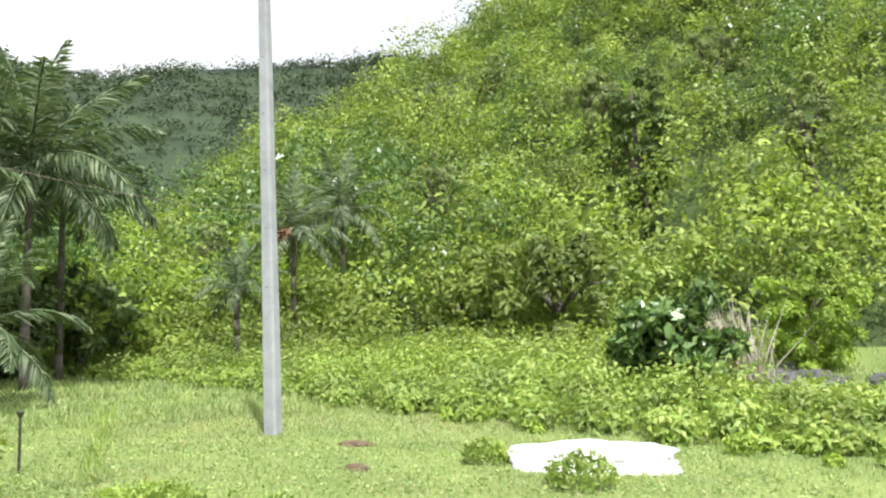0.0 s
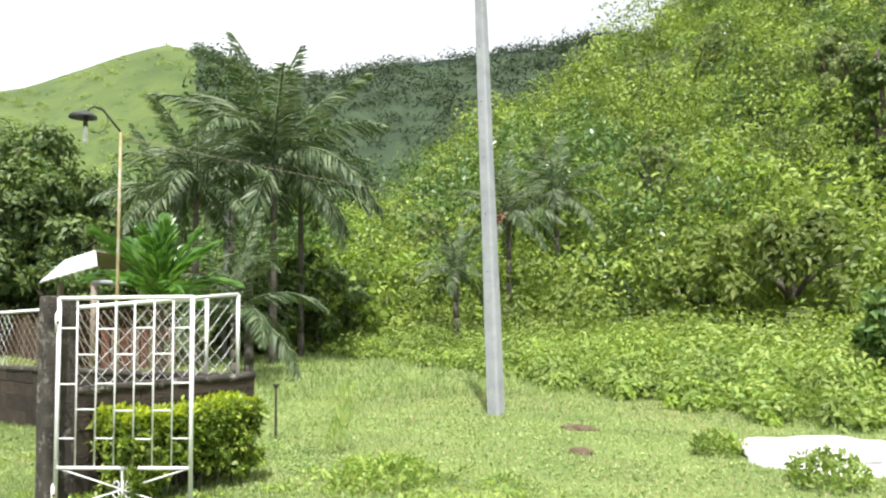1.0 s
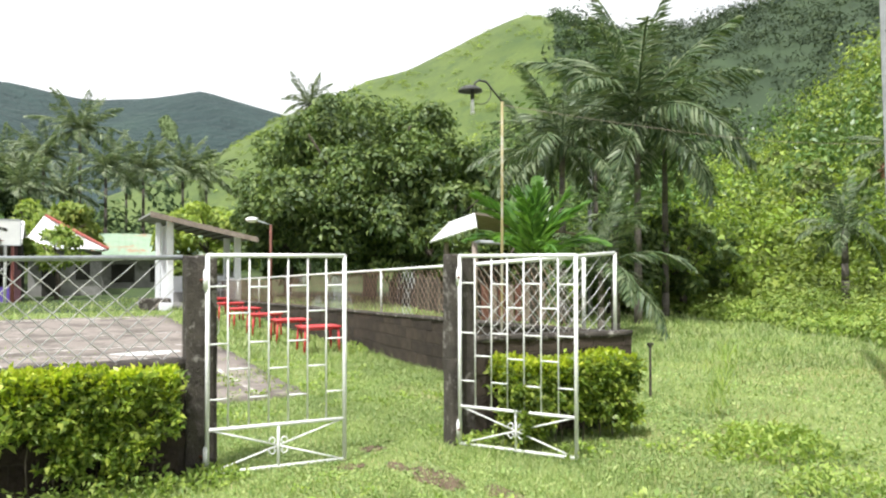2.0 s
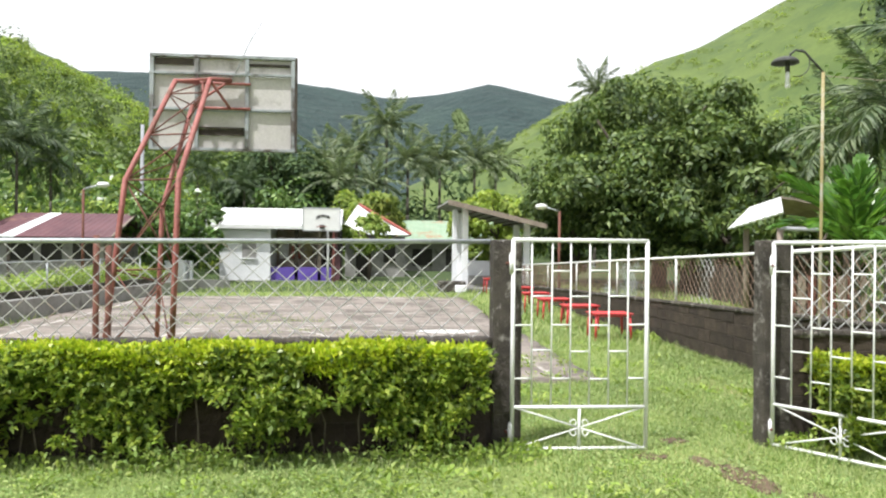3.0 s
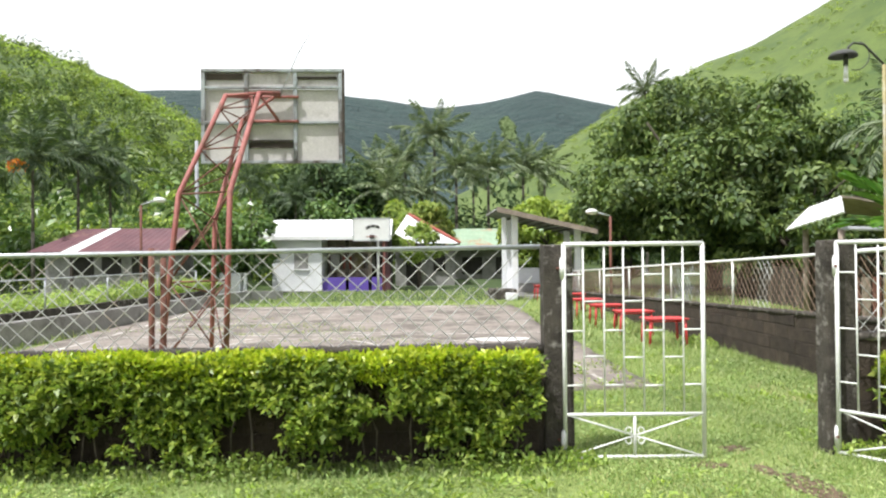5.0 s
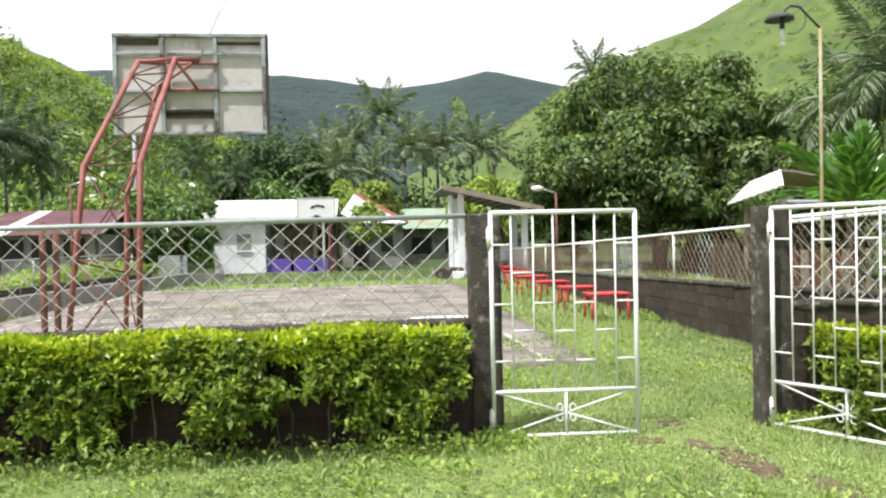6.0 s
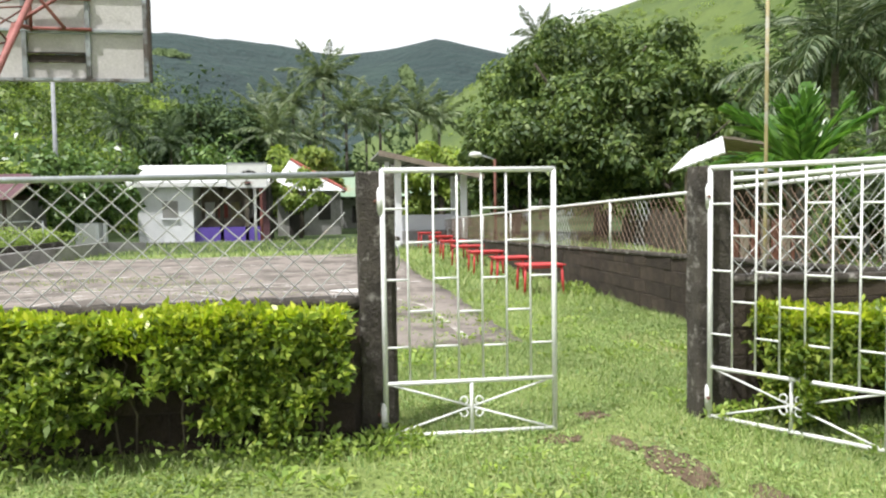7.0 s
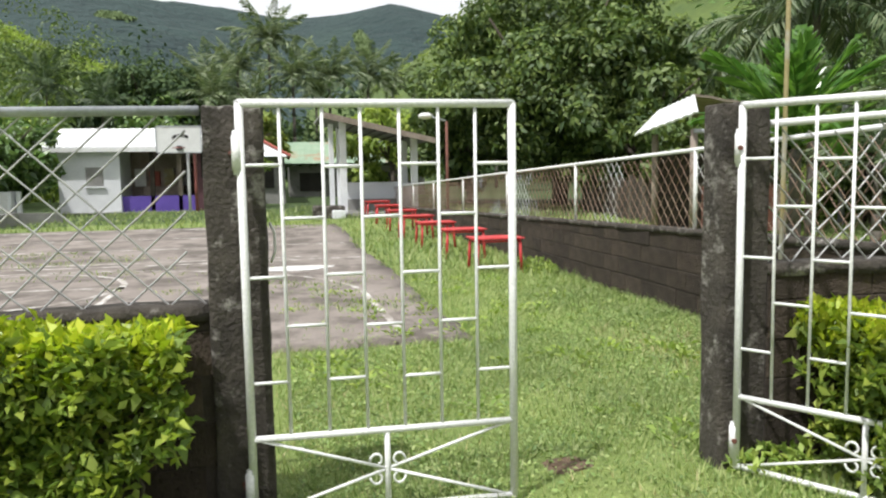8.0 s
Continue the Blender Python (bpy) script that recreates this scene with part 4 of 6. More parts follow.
def white_house():
    root = thing("white_house", Matrix(), "white gabled house with a red roof edge behind the court", "house")
    wall_box(root, "wall", (-2.3, 33.0, 0.0), (0.75, 39.0, 2.35), M_GREYWALL)
    for x0, x1, z0 in ((-1.75, -1.05, 0.1), (-0.35, 0.25, 1.0)):
        w = part("window", box(bmesh.new(), (x0, 32.93, z0), (x1, 33.02, 1.95)), M_DARK, root, "dark open window")
        part("frame", box(bmesh.new(), (x0 - 0.06, 32.9, 1.95), (x1 + 0.06, 32.95, 2.03)), M_WHITE, w)
    roof_sheet(root, [(-2.6, 32.5, 2.42), (1.0, 32.5, 2.36), (-0.9, 34.0, 3.55), (-1.65, 34.2, 3.95)], 0.06, M_WHITEROOF, ribs=12)
    roof_sheet(root, [(1.0, 32.5, 2.36), (1.1, 39.5, 2.4), (-1.3, 38.5, 4.05), (-1.65, 34.2, 3.95)], 0.06, M_REDROOF, label="red painted roof side")
    roof_sheet(root, [(-2.6, 32.5, 2.42), (-2.6, 39.5, 2.45), (-1.3, 38.5, 4.05), (-1.65, 34.2, 3.95)], 0.06, M_WHITEROOF)
    part("ridge_cap", rod(bmesh.new(), (1.0, 32.45, 2.44), (-1.62, 34.15, 4.02), 0.07, seg=6), M_REDROOF, root, "red painted hip cap")
    wall_box(root, "door_canopy", (-2.2, 32.2, 2.0), (-0.8, 32.95, 2.08), M_GREYWALL)
    return root


white_house()


def green_house():
    root = thing("green_roofed_house", Matrix(), "low house with a faded green and rusty sheet roof", "house")
    wall_box(root, "wall", (1.2, 44.0, 0.0), (9.5, 49.0, 2.1), M_GREYWALL)
    for x0 in (1.8, 4.0, 6.4):
        part("window", box(bmesh.new(), (x0, 43.93, 0.6), (x0 + 1.3, 44.02, 1.7)), M_DARK, root, "dark open window")
    roof_sheet(root, [(0.6, 43.0, 2.2), (10.0, 43.0, 2.2), (9.6, 46.5, 3.6), (1.0, 46.5, 3.6)], 0.06, M_GREENROOF, ribs=24)
    roof_sheet(root, [(0.6, 50.0, 2.2), (10.0, 50.0, 2.2), (9.6, 46.5, 3.6), (1.0, 46.5, 3.6)], 0.06, M_GREENROOF)
    return root


green_house()


def pavilion():
    g = 0.2
    root = thing("waiting_shed", Matrix(), "open concrete waiting shed with a sloping lean-to roof", "pavilion")
    for x, y in ((2.32, 21.9), (4.75, 22.3), (2.45, 24.6), (4.8, 24.6)):
        wall_box(root, "column", (x, y, g - 0.2), (x + 0.22, y + 0.22, 3.25 - 0.2 * (x - 2.3)), M_WHITEWALL, "stained white column")
    wall_box(root, "column", (2.02, 22.5, g - 0.2), (2.18, 22.66, 3.2), M_WHITEWALL, "stained white column")
    roof_sheet(root, [(1.75, 21.4, 3.44), (5.37, 21.4, 2.60), (5.37, 26.2, 2.60), (1.75, 26.2, 3.44)], 0.07, M_GREYWALL, label="grey weathered sloping roof", ribs=10)
    bm = bmesh.new()
    v = [bm.verts.new(p) for p in ((1.72, 21.38, 3.34), (5.40, 21.38, 2.50), (5.40, 21.38, 2.68), (1.72, 21.38, 3.53))]
    w = [bm.verts.new((p.co.x, 21.43, p.co.z)) for p in v]
    bm.faces.new(v)
    bm.faces.new(w[::-1])
    for k in range(4):
        bm.faces.new((v[k], v[(k + 1) % 4], w[(k + 1) % 4], w[k]))
    bmesh.ops.recalc_face_normals(bm, faces=bm.faces)
    part("fascia", bm, M_WOOD, root, "weathered timber fascia board")
    wall_box(root, "low_wall", (2.6, 24.4, g - 0.2), (4.8, 24.6, 1.25), M_WHITEWALL, "stained white low wall")
    wall_box(root, "low_wall", (4.75, 22.5, g - 0.2), (4.92, 24.6, 1.2), M_WHITEWALL, "stained white low wall")
    wall_box(root, "bench", (2.6, 24.0, g), (4.7, 24.38, 0.65), M_GREYWALL)
    wall_box(root, "floor", (1.5, 21.5, g - 0.25), (5.0, 25.0, g + 0.08), M_GREYWALL, "grey concrete floor")
    for k in range(7):
        x = 2.5 + k * 0.34
        part("rafter", rod(bmesh.new(), (x, 21.5, 3.42 - 0.232 * (x - 1.75) - 0.05), (x, 26.1, 3.42 - 0.232 * (x - 1.75) - 0.05), 0.03), M_DARKWOOD, root)
    return root


pavilion()
stump = thing("planter_wall", Matrix(), "mossy broken concrete planter beside the shed", "planter")
part("body", rough_edges(box(bmesh.new(), (1.35, 20.9, 0.05), (2.35, 21.6, 0.55), 0.03), 0.04, 4), M_MOSS, stump)
part("slab", rough_edges(box(bmesh.new(), (1.95, 20.75, 0.05), (2.35, 20.95, 0.42), 0.02), 0.03, 4), M_WHITEWALL, stump, "broken white slab")


def maroon_house():
    root = thing("maroon_roofed_house", Matrix(), "low grey house with a rusty maroon sheet roof", "house")
    wall_box(root, "wall", (-15.0, 22.6, 0.0), (-10.5, 26.0, 2.0), M_GREYWALL)
    for x0, x1 in ((-14.0, -13.2), (-12.9, -12.2), (-11.8, -11.1)):
        part("window", box(bmesh.new(), (x0, 22.53, 1.15), (x1, 22.62, 1.85)), M_DARK, root, "dark open window")
    x = -15.4
    for w, mt, lb in ((1.25, M_MAROON, ""), (0.55, M_WHITEROOF, "single white roof sheet"), (3.3, M_MAROON, "")):
        f0, f1 = (x + 15.4) / 5.1, (x + w + 15.4) / 5.1
        a0, a1 = -15.4 + 5.1 * f0, -15.4 + 5.1 * f1
        b0, b1 = -14.3 + 4.25 * f0, -14.3 + 4.25 * f1
        roof_sheet(root, [(a0, 22.0, 1.97), (a1, 22.0, 1.97), (b1, 24.2, 2.9), (b0, 24.2, 2.9)], 0.04, mt, "roof", lb, ribs=max(3, int(w * 4)))
        x += w
    roof_sheet(root, [(-15.4, 26.6, 1.97), (-10.3, 26.6, 1.97), (-10.05, 24.2, 2.9), (-14.3, 24.2, 2.9)], 0.04, M_MAROON)
    part("gable", rod(bmesh.new(), (-10.3, 22.05, 2.02), (-10.05, 24.2, 2.94), 0.05, seg=6), M_WOOD, root, "pale timber gable edge")
    for px in (-13.9, -10.6):
        wall_box(root, "post", (px, 22.15, 0.2), (px + 0.1, 22.25, 2.0), M_DARKWOOD)
    return root


maroon_house()


HUT_B, HUT_C, HUT_D = (8.55, 10.8, 2.63), (9.59, 14.4, 2.94), (8.94, 11.6, 3.05)


def nipa_hut():
    root = thing("roadside_hut", Matrix(), "small timber hut with a bright white sheet roof edge", "hut")
    roof_sheet(root, [(8.44, 13.35, 2.30), HUT_B, HUT_D, HUT_C], 0.04, M_WHITEROOF, label="bright white roof sheet", ribs=8)
    roof_sheet(root, [HUT_D, (12.3, 11.4, 2.5), (12.6, 14.2, 2.5), HUT_C], 0.05, M_WOOD, label="dark timber roof side", ribs=6)
    for x, y in ((8.98, 13.4), (8.75, 11.3), (11.9, 11.7), (12.1, 13.8)):
        part("post", rod(bmesh.new(), (x, y, 0.0), (x, y, 2.34), 0.08), M_WOOD, root, "", True)
    wall_box(root, "wall", (9.1, 13.5, 0.1), (11.1, 13.6, 1.9), M_DARKWOOD)
    for k in range(8):
        x = 9.0 + k * 0.26
        wall_box(root, "board", (x, 11.35, 0.15), (x + 0.2, 11.39, 1.15), M_WOOD if k % 2 else M_RUST, "", 0.004)
    part("beam", rod(bmesh.new(), (8.7, 11.25, 2.3), (11.2, 11.05, 2.22), 0.05, seg=6), M_POLE, root, "pale timber beam", True)
    return root


nipa_hut()


# sheet fence beside the hut, added to stand in for the dark shaded strip
screen = thing("sheet_fence", Matrix(), "dark brown boards and rusty sheets added for the shaded strip beside the hut", "fence", kind="structure")
for k in range(30):
    y = 13.6 + k * 0.26
    part("board", rough_edges(box(bmesh.new(), (9.9 + 0.012 * (k % 3) + 0.02 * k, y, 0.0), (9.93 + 0.012 * (k % 3) + 0.02 * k, y + 0.255, 1.3 + 0.1 * math.sin(k * 2.1)), 0.003), 0.006, 5), (M_DARKWOOD, M_DARKWOOD, M_DARKWOOD, M_RUST if k % 8 == 3 else M_BARK)[(k * 7) % 4], screen)
# white cabinet by the house
rack = thing("water_cabinet", Matrix(), "white box cabinet beside the house", "cabinet")
part("body", box(bmesh.new(), (-9.1, 24.6, 0.2), (-8.3, 25.2, 1.15), 0.02), M_WHITEWALL, rack)
part("door", box(bmesh.new(), (-9.02, 24.57, 0.3), (-8.4, 24.6, 1.05), 0.006), M_WHITE, rack)
part("leg", box(bmesh.new(), (-8.2, 24.8, 0.15), (-8.08, 25.0, 1.15), 0.01), M_WHITEWALL, rack)


# ---- poles and lamps ----
def concrete_pole():
    x, y = 9.10, 0.05
    lean = Vector((0.0, 0.27, 9.5))
    root = thing("utility_pole", Matrix.Translation((x, y, 0)), "tapered grey square concrete utility pole, slightly leaning", "utility pole")
    bm = bmesh.new()
    n = 14
    rings = []
    for k in range(n + 1):
        f = k / n
        h, c = 0.115 - 0.05 * f, lean * f - Vector((0, 0, 0.3 * (1 - f)))
        ch = h * 0.72
        pts = [(h, ch), (ch, h), (-ch, h), (-h, ch), (-h, -ch), (-ch, -h), (ch, -h), (h, -ch)]
        rings.append([bm.verts.new((c.x + a * 0.98 + 0.004 * math.sin(5 * k + b * 9), c.y + b, c.z)) for a, b in pts])
    for p, q in zip(rings, rings[1:]):
        for k in range(8):
            bm.faces.new((p[k], p[(k + 1) % 8], q[(k + 1) % 8], q[k]))
    bm.faces.new(rings[-1])
    part("shaft", bm, M_POLE, root)
    for z in (2.2, 3.1, 4.0, 4.9, 5.8):
        f = z / 9.5
        part("step_hole", rod(bmesh.new(), (-0.112 + 0.05 * f - 0.004, 0.27 * f, z), (-0.11 + 0.05 * f + 0.03, 0.27 * f, z), 0.011, seg=8), M_BLACK, root)
    return root


concrete_pole()


def yard_lamp():
    root = thing("yard_lamp", Matrix(), "bare bulb lamp with wire dish on a yellowed bamboo pole", "street lamp")
    base = Vector((3.82, 1.75, 0))
    part("pole", tube(bmesh.new(), [base, base + Vector((0.01, 0, 1.3)), base + Vector((0.015, 0, 2.4)), base + Vector((0.02, 0, 3.74))], 0.018, 10), M_BAMBOO, root, "", True)
    t = base + Vector((0.02, 0, 3.74))
    part("arm", tube(bmesh.new(), [t, t + Vector((-0.10, 0, 0.10)), t + Vector((-0.22, 0, 0.22)), t + Vector((-0.33, 0, 0.235)), t + Vector((-0.39, 0, 0.19)), t + Vector((-0.40, 0, 0.10))], 0.013, 8), M_BLACK, root, "", True)
    d = t + Vector((-0.42, 0, 0.08))
    bm = bmesh.new()
    ring0 = None
    for k in range(6):
        a = k / 5 * math.pi / 2
        ring = [bm.verts.new(d + Vector((0.15 * math.sin(a) * math.cos(b) - 0.03, 0.15 * math.sin(a) * math.sin(b), 0.08 * math.cos(a)))) for b in np.linspace(0, 2 * math.pi, 17)[:-1]] if k else [bm.verts.new(d + Vector((-0.03, 0, 0.07)))]
        if ring0:
            for j in range(16):
                if len(ring0) == 1:
                    bm.faces.new((ring0[0], ring[j], ring[(j + 1) % 16]))
                else:
                    bm.faces.new((ring0[j], ring[j], ring[(j + 1) % 16], ring0[(j + 1) % 16]))
        ring0 = ring
    bmesh.ops.solidify(bm, geom=bm.faces, thickness=0.004)
    part("dish", bm, M_DARKMETAL, root, "shallow dark grey lamp dish", True)
    part("socket", rod(bmesh.new(), d + Vector((0, 0, 0.08)), d + Vector((0, 0, -0.09)), 0.026), M_BLACK, root, "", True)
    bm = rod(bmesh.new(), d + Vector((0, 0, -0.09)), d + Vector((0, 0, -0.25)), 0.02, 0.026, seg=10)
    bmesh.ops.create_icosphere(bm, subdivisions=2, radius=0.03, matrix=Matrix.Translation(d + Vector((0, 0, -0.25))))
    part("bulb", bm, M_WHITE, root, "white unlit bulb", True)
    part("loop_wire", tube(bmesh.new(), [d + Vector((0.16 * math.cos(a) + 0.1, 0.0, 0.02 + 0.16 * math.sin(a))) for a in np.linspace(-1.8, 1.2, 12)], 0.006, 5), M_BLACK, root, "", True)
    return root


yard_lamp()


def small_light(x, y, z, label, pole):
    g = on_land(x, y)
    root = thing("yard_light", Matrix(), label, "street lamp", "court lights")
    part("pole", rod(bmesh.new(), (x, y, g - 0.1), (x, y, z - 0.15), 0.05, 0.04), pole, root, "", True)
    part("arm", rod(bmesh.new(), (x, y, z - 0.15), (x - 0.5 if x > 0 else x + 0.5, y, z), 0.025), M_PIPE, root, "", True)
    bm = bmesh.new()
    bmesh.ops.create_uvsphere(bm, u_segments=12, v_segments=8, radius=0.16, matrix=Matrix.Translation((x - 0.6 if x > 0 else x + 0.6, y, z)) @ Matrix.Diagonal((1.3, 1, 0.6, 1)))
    part("head", bm, M_WHITE, root, "white lamp head", True)


small_light(5.0, 18.0, 3.12, "white yard light on a rusty red pole", M_RUST)
small_light(-10.2, 19.0, 3.65, "white yard light on a rusty red pole", M_RUST)
far_pole = thing("utility_pole", Matrix(), "slim grey utility pole behind the court", "utility pole")
fx, fy = -13.2, 36.0
part("shaft", rod(bmesh.new(), (fx, fy, 0), (fx, fy, 8.2), 0.13, 0.09, seg=10), M_POLE, far_pole, "", True)
far_pole2 = thing("utility_pole", Matrix(), "slim grey pole among the palms", "utility pole")
part("shaft", rod(bmesh.new(), (14.2, 13.5, 0), (14.25, 13.5, 5.6), 0.08, 0.06, seg=10), M_POLE, far_pole2, "", True)
# overhead wire from the lamp to the far side
a, b = Vector((3.84, 1.75, 3.70)), Vector((18.6, 2.9, 4.9))
wire = [a.lerp(b, k / 14) - Vector((0, 0, 0.5 * math.sin(math.pi * k / 14))) for k in range(15)]
tagged(part("overhead_wire", tube(bmesh.new(), wire, 0.004, 5), M_WOOD, None, "", True), "thin grey overhead wire sagging between poles", "cable")

# ---- loose things on the lawn ----
def heap(name, x, y, rx, ry, h, material, label, category, seed, bumps=0.18):
    bm = bmesh.new()
    bmesh.ops.create_icosphere(bm, subdivisions=4, radius=1.0)
    for v in bm.verts:
        n = noise.noise(v.co * 1.7 + Vector((seed, 0, 0))) * bumps + noise.noise(v.co * 6 + Vector((seed, 3, 0))) * bumps * 0.35
        v.co *= 1 + n
        v.co = Vector((v.co.x * rx, v.co.y * ry, max(v.co.z, -0.3) * h))
    ob = part(name, bm, material, None, "", True)
    ob.location = (x, y, on_land(x, y))
    return tagged(ob, label, category)


heap("white_mound", 8.35, -4.85, 0.88, 1.05, 0.19, M_SAND, "low ragged mound of white lime gravel on the grass", "mound", 2.0, 0.30)
heap("soil_lump", 7.07, -2.42, 0.10, 0.16, 0.07, M_SOIL, "dried brown dung lump on the grass", "dung", 5.0, 0.3)
heap("soil_lump", 8.56, -1.64, 0.16, 0.26, 0.06, M_SOIL, "dried brown dung patch on the grass", "dung", 8.0, 0.3)
for k, (x, y, rx, ry) in enumerate(((1.12, -0.22, 0.17, 0.12), (1.55, 0.30, 0.16, 0.12), (1.66, -0.85, 0.17, 0.5), (1.5, -0.35, 0.10, 0.2), (1.9, -1.5, 0.12, 0.3))):
    heap("bare_soil", x, y, rx * 0.85, ry * 0.85, 0.012, M_SOIL, "worn bare soil on the path through the gate", "soil", 11.0 + k, 0.4)
tagged(part("marker_stake", rod(rod(bmesh.new(), (5.75, 1.25, 0), (5.75, 1.25, 0.64), 0.018, 0.014), (5.75, 1.25, 0.64), (5.75, 1.25, 0.70), 0.018, 0.048), M_MOSS), "short dark stake with a flared top in the grass", "stake")


# ---- hedges ----
def hedge(x0, x1, y0, y1, top, n, label):
    root = thing("hedge", Matrix(), label, "hedge")
    g = 0.0
    # sprigs of leaves; full at the top, broken low down so that stems and wall show
    m = n // 13
    c = np.stack([rng.uniform(x0, x1, m), rng.uniform(y0, y1, m), g + 0.12 + (top - 0.14) * rng.beta(1.15, 0.85, m)], -1)
    c[:, 1] = np.where(rng.random(m) < 0.6, y0 + np.abs(rng.normal(0, 0.07, m)), c[:, 1])
    u = c[:, 2] / top
    hole = 0.55 * fbm(c[:, 0] * 2.0, c[:, 2] * 1.5, 1.0, 1) + 1.0 * fbm(c[:, 0] * 5.5, c[:, 2] * 6.5, 1.0, 5) + 1.35 * u - 0.46 + rng.normal(0, 0.22, m)
    c[:, 1] += 0.13 * fbm(c[:, 0] * 3, c[:, 2] * 4, 1.0, 3) - 0.05 * np.sin(np.pi * u)
    c = c[hole > 0.25]
    p = np.repeat(c, 13, 0)
    way = np.repeat(rng.normal(0, 0.5, c.shape) + np.array([0, -0.45, 0.55]), 13, 0)
    p = p + unit(way) * rng.uniform(-0.06, 0.06, len(p))[:, None] + rng.normal(0, 0.014, p.shape)
    d = unit(way) * 0.6 + rng.normal(0, 0.6, p.shape)
    L = rng.uniform(0.04, 0.085, len(p))
    v = leaf_quads(p, d, L, L * 0.5)
    put("foliage", raw_mesh("foliage", v, quads_for(v), M_HEDGE), root)["kind"] = "stuff"
    k = int(n * 0.33)
    p = np.stack([rng.uniform(x0, x1, k), rng.uniform(y0 - 0.02, y1, k), np.full(k, top)], -1)
    p[:, 2] += 0.05 * fbm(p[:, 0] * 5, p[:, 1] * 5, 1.0) + rng.normal(0, 0.02, k) - 0.16 * rng.random(k) ** 2
    d = rng.normal(0, 0.5, p.shape) + np.array([0, -0.25, 0.8])
    L = rng.uniform(0.035, 0.075, k)
    v = leaf_quads(p, d, L, L * 0.5)
    put("top_growth", raw_mesh("top_growth", v, quads_for(v), M_HEDGE_TOP), root, label="yellow-green young shoots")["kind"] = "stuff"
    for i in range(int((x1 - x0) / 0.2)):
        x = x0 + 0.1 + i * 0.2 + rng.uniform(-0.08, 0.08)
        y = y0 + rng.uniform(0.1, 0.22)
        pts = [(x, y, -0.05), (x + rng.uniform(-0.05, 0.05), y, 0.3), (x + rng.uniform(-0.12, 0.12), y + 0.03, 0.62), (x + rng.uniform(-0.18, 0.18), y + 0.05, top - 0.05)]
        part("stem", tube(bmesh.new(), pts, 0.008, 6), M_BARK, root, "", True)


hedge(-8.0, -0.26, -0.30, 0.07, 0.89, 105000, "clipped box hedge with yellow-green top along the wall")
hedge(2.62, 4.04, -0.48, 0.02, 0.77, 24000, "short clipped hedge with yellow-green top behind the open gate")


# ---- lawn ----
def blades(name, x, y, tall, wide, material, label, z=None):
    n = len(x)
    z = land(x, y) if z is None else z
    p = np.stack([x, y, z - 0.01], -1)
    a = rng.uniform(0, 2 * np.pi, n)
    s = np.stack([np.cos(a), np.sin(a), 0 * a], -1) * (wide * rng.uniform(0.6, 1.3, n))[:, None]
    tip = p + np.stack([rng.normal(0, 0.45, n), rng.normal(0, 0.45, n), np.ones(n)], -1) * (tall * rng.uniform(0.4, 1.3, n))[:, None]
    v = np.stack([p - s, p + s, tip], 1).reshape(-1, 3)
    ob = put(name, raw_mesh(name, v, np.arange(len(v)).reshape(-1, 3), material))
    return tagged(ob, label, "grass", kind="stuff")


def lawn(n, rmin, rmax, tall, wide, name, label, az=(-70, 115)):
    r = rmin * (rmax / rmin) ** rng.random(n)
    x, y = polar(rng.uniform(*az, n), r)
    ok = ~((x > COURT[0]) & (x < COURT[1] - 0.05 + 0.1 * fbm(x, y, 3)) & (y > COURT[2] + 0.04 * fbm(x, y, 5)) & (y < COURT[3])) & ~((y > 26.6) & (x < 1)) & ~(((x - 8.45) / 0.85) ** 2 + ((y + 4.75) / 1.15) ** 2 < 1)
    ok &= ~(((x - 1.62) / 0.2) ** 2 + ((y + 0.75) / 0.42) ** 2 < rng.random(n) * 1.4) & ~(((x - 1.12) / 0.2) ** 2 + ((y + 0.22) / 0.15) ** 2 < rng.random(n) * 1.3)
    ok &= (fbm(x, y, 1.7, 2) + rng.normal(0, 0.6, n)) > -0.75
    x, y = x[ok], y[ok]
    size = 1 + 0.35 * fbm(x, y, 2.2)
    blades(name, x, y, tall * size * np.clip(np.hypot(x + 1.1, y + 6.4) / 7, 0.7, 2.2), wide * np.clip(np.hypot(x + 1.1, y + 6.4) / 6, 0.8, 3.5), M_GRASS, label)


lawn(230000, 1.6, 16, 0.055, 0.0045, "lawn_grass", "short bright green lawn grass")
lawn(110000, 14, 34, 0.07, 0.006, "meadow_grass", "short green meadow grass further off")
n = 9000
x = np.concatenate([rng.uniform(-9.4, 4.3, n), rng.uniform(4.0, 4.25, n // 3), rng.uniform(4.2, 4.27, n // 4)])
y = np.concatenate([rng.normal(-0.30, 0.12, n), rng.uniform(0.3, 24, n // 3), rng.uniform(0.3, 24, n // 4)])
ok = ~((x > 0.15) & (x < 2.1) & (y < 0))
blades("rank_grass", x[ok], y[ok], 0.085, 0.006, M_GRASS, "longer grass along the wall foot")
n = 30000
x, y = rng.uniform(COURT[0], COURT[1], n), rng.uniform(5, 20, n)
ok = (fbm(x * 0.5, y * 1.6, 1.0, 4) + rng.normal(0, 0.12, n) > 0.62) | ((np.abs(y - 11.9 - 0.2 * np.sin(x)) < 0.3) & (x < -2.2) & (rng.random(n) < 0.5))
blades("court_weeds", x[ok], y[ok], 0.05, 0.012, M_GRASS, "thin weeds growing in the court cracks", yard_rise(y[ok]) + 0.05)


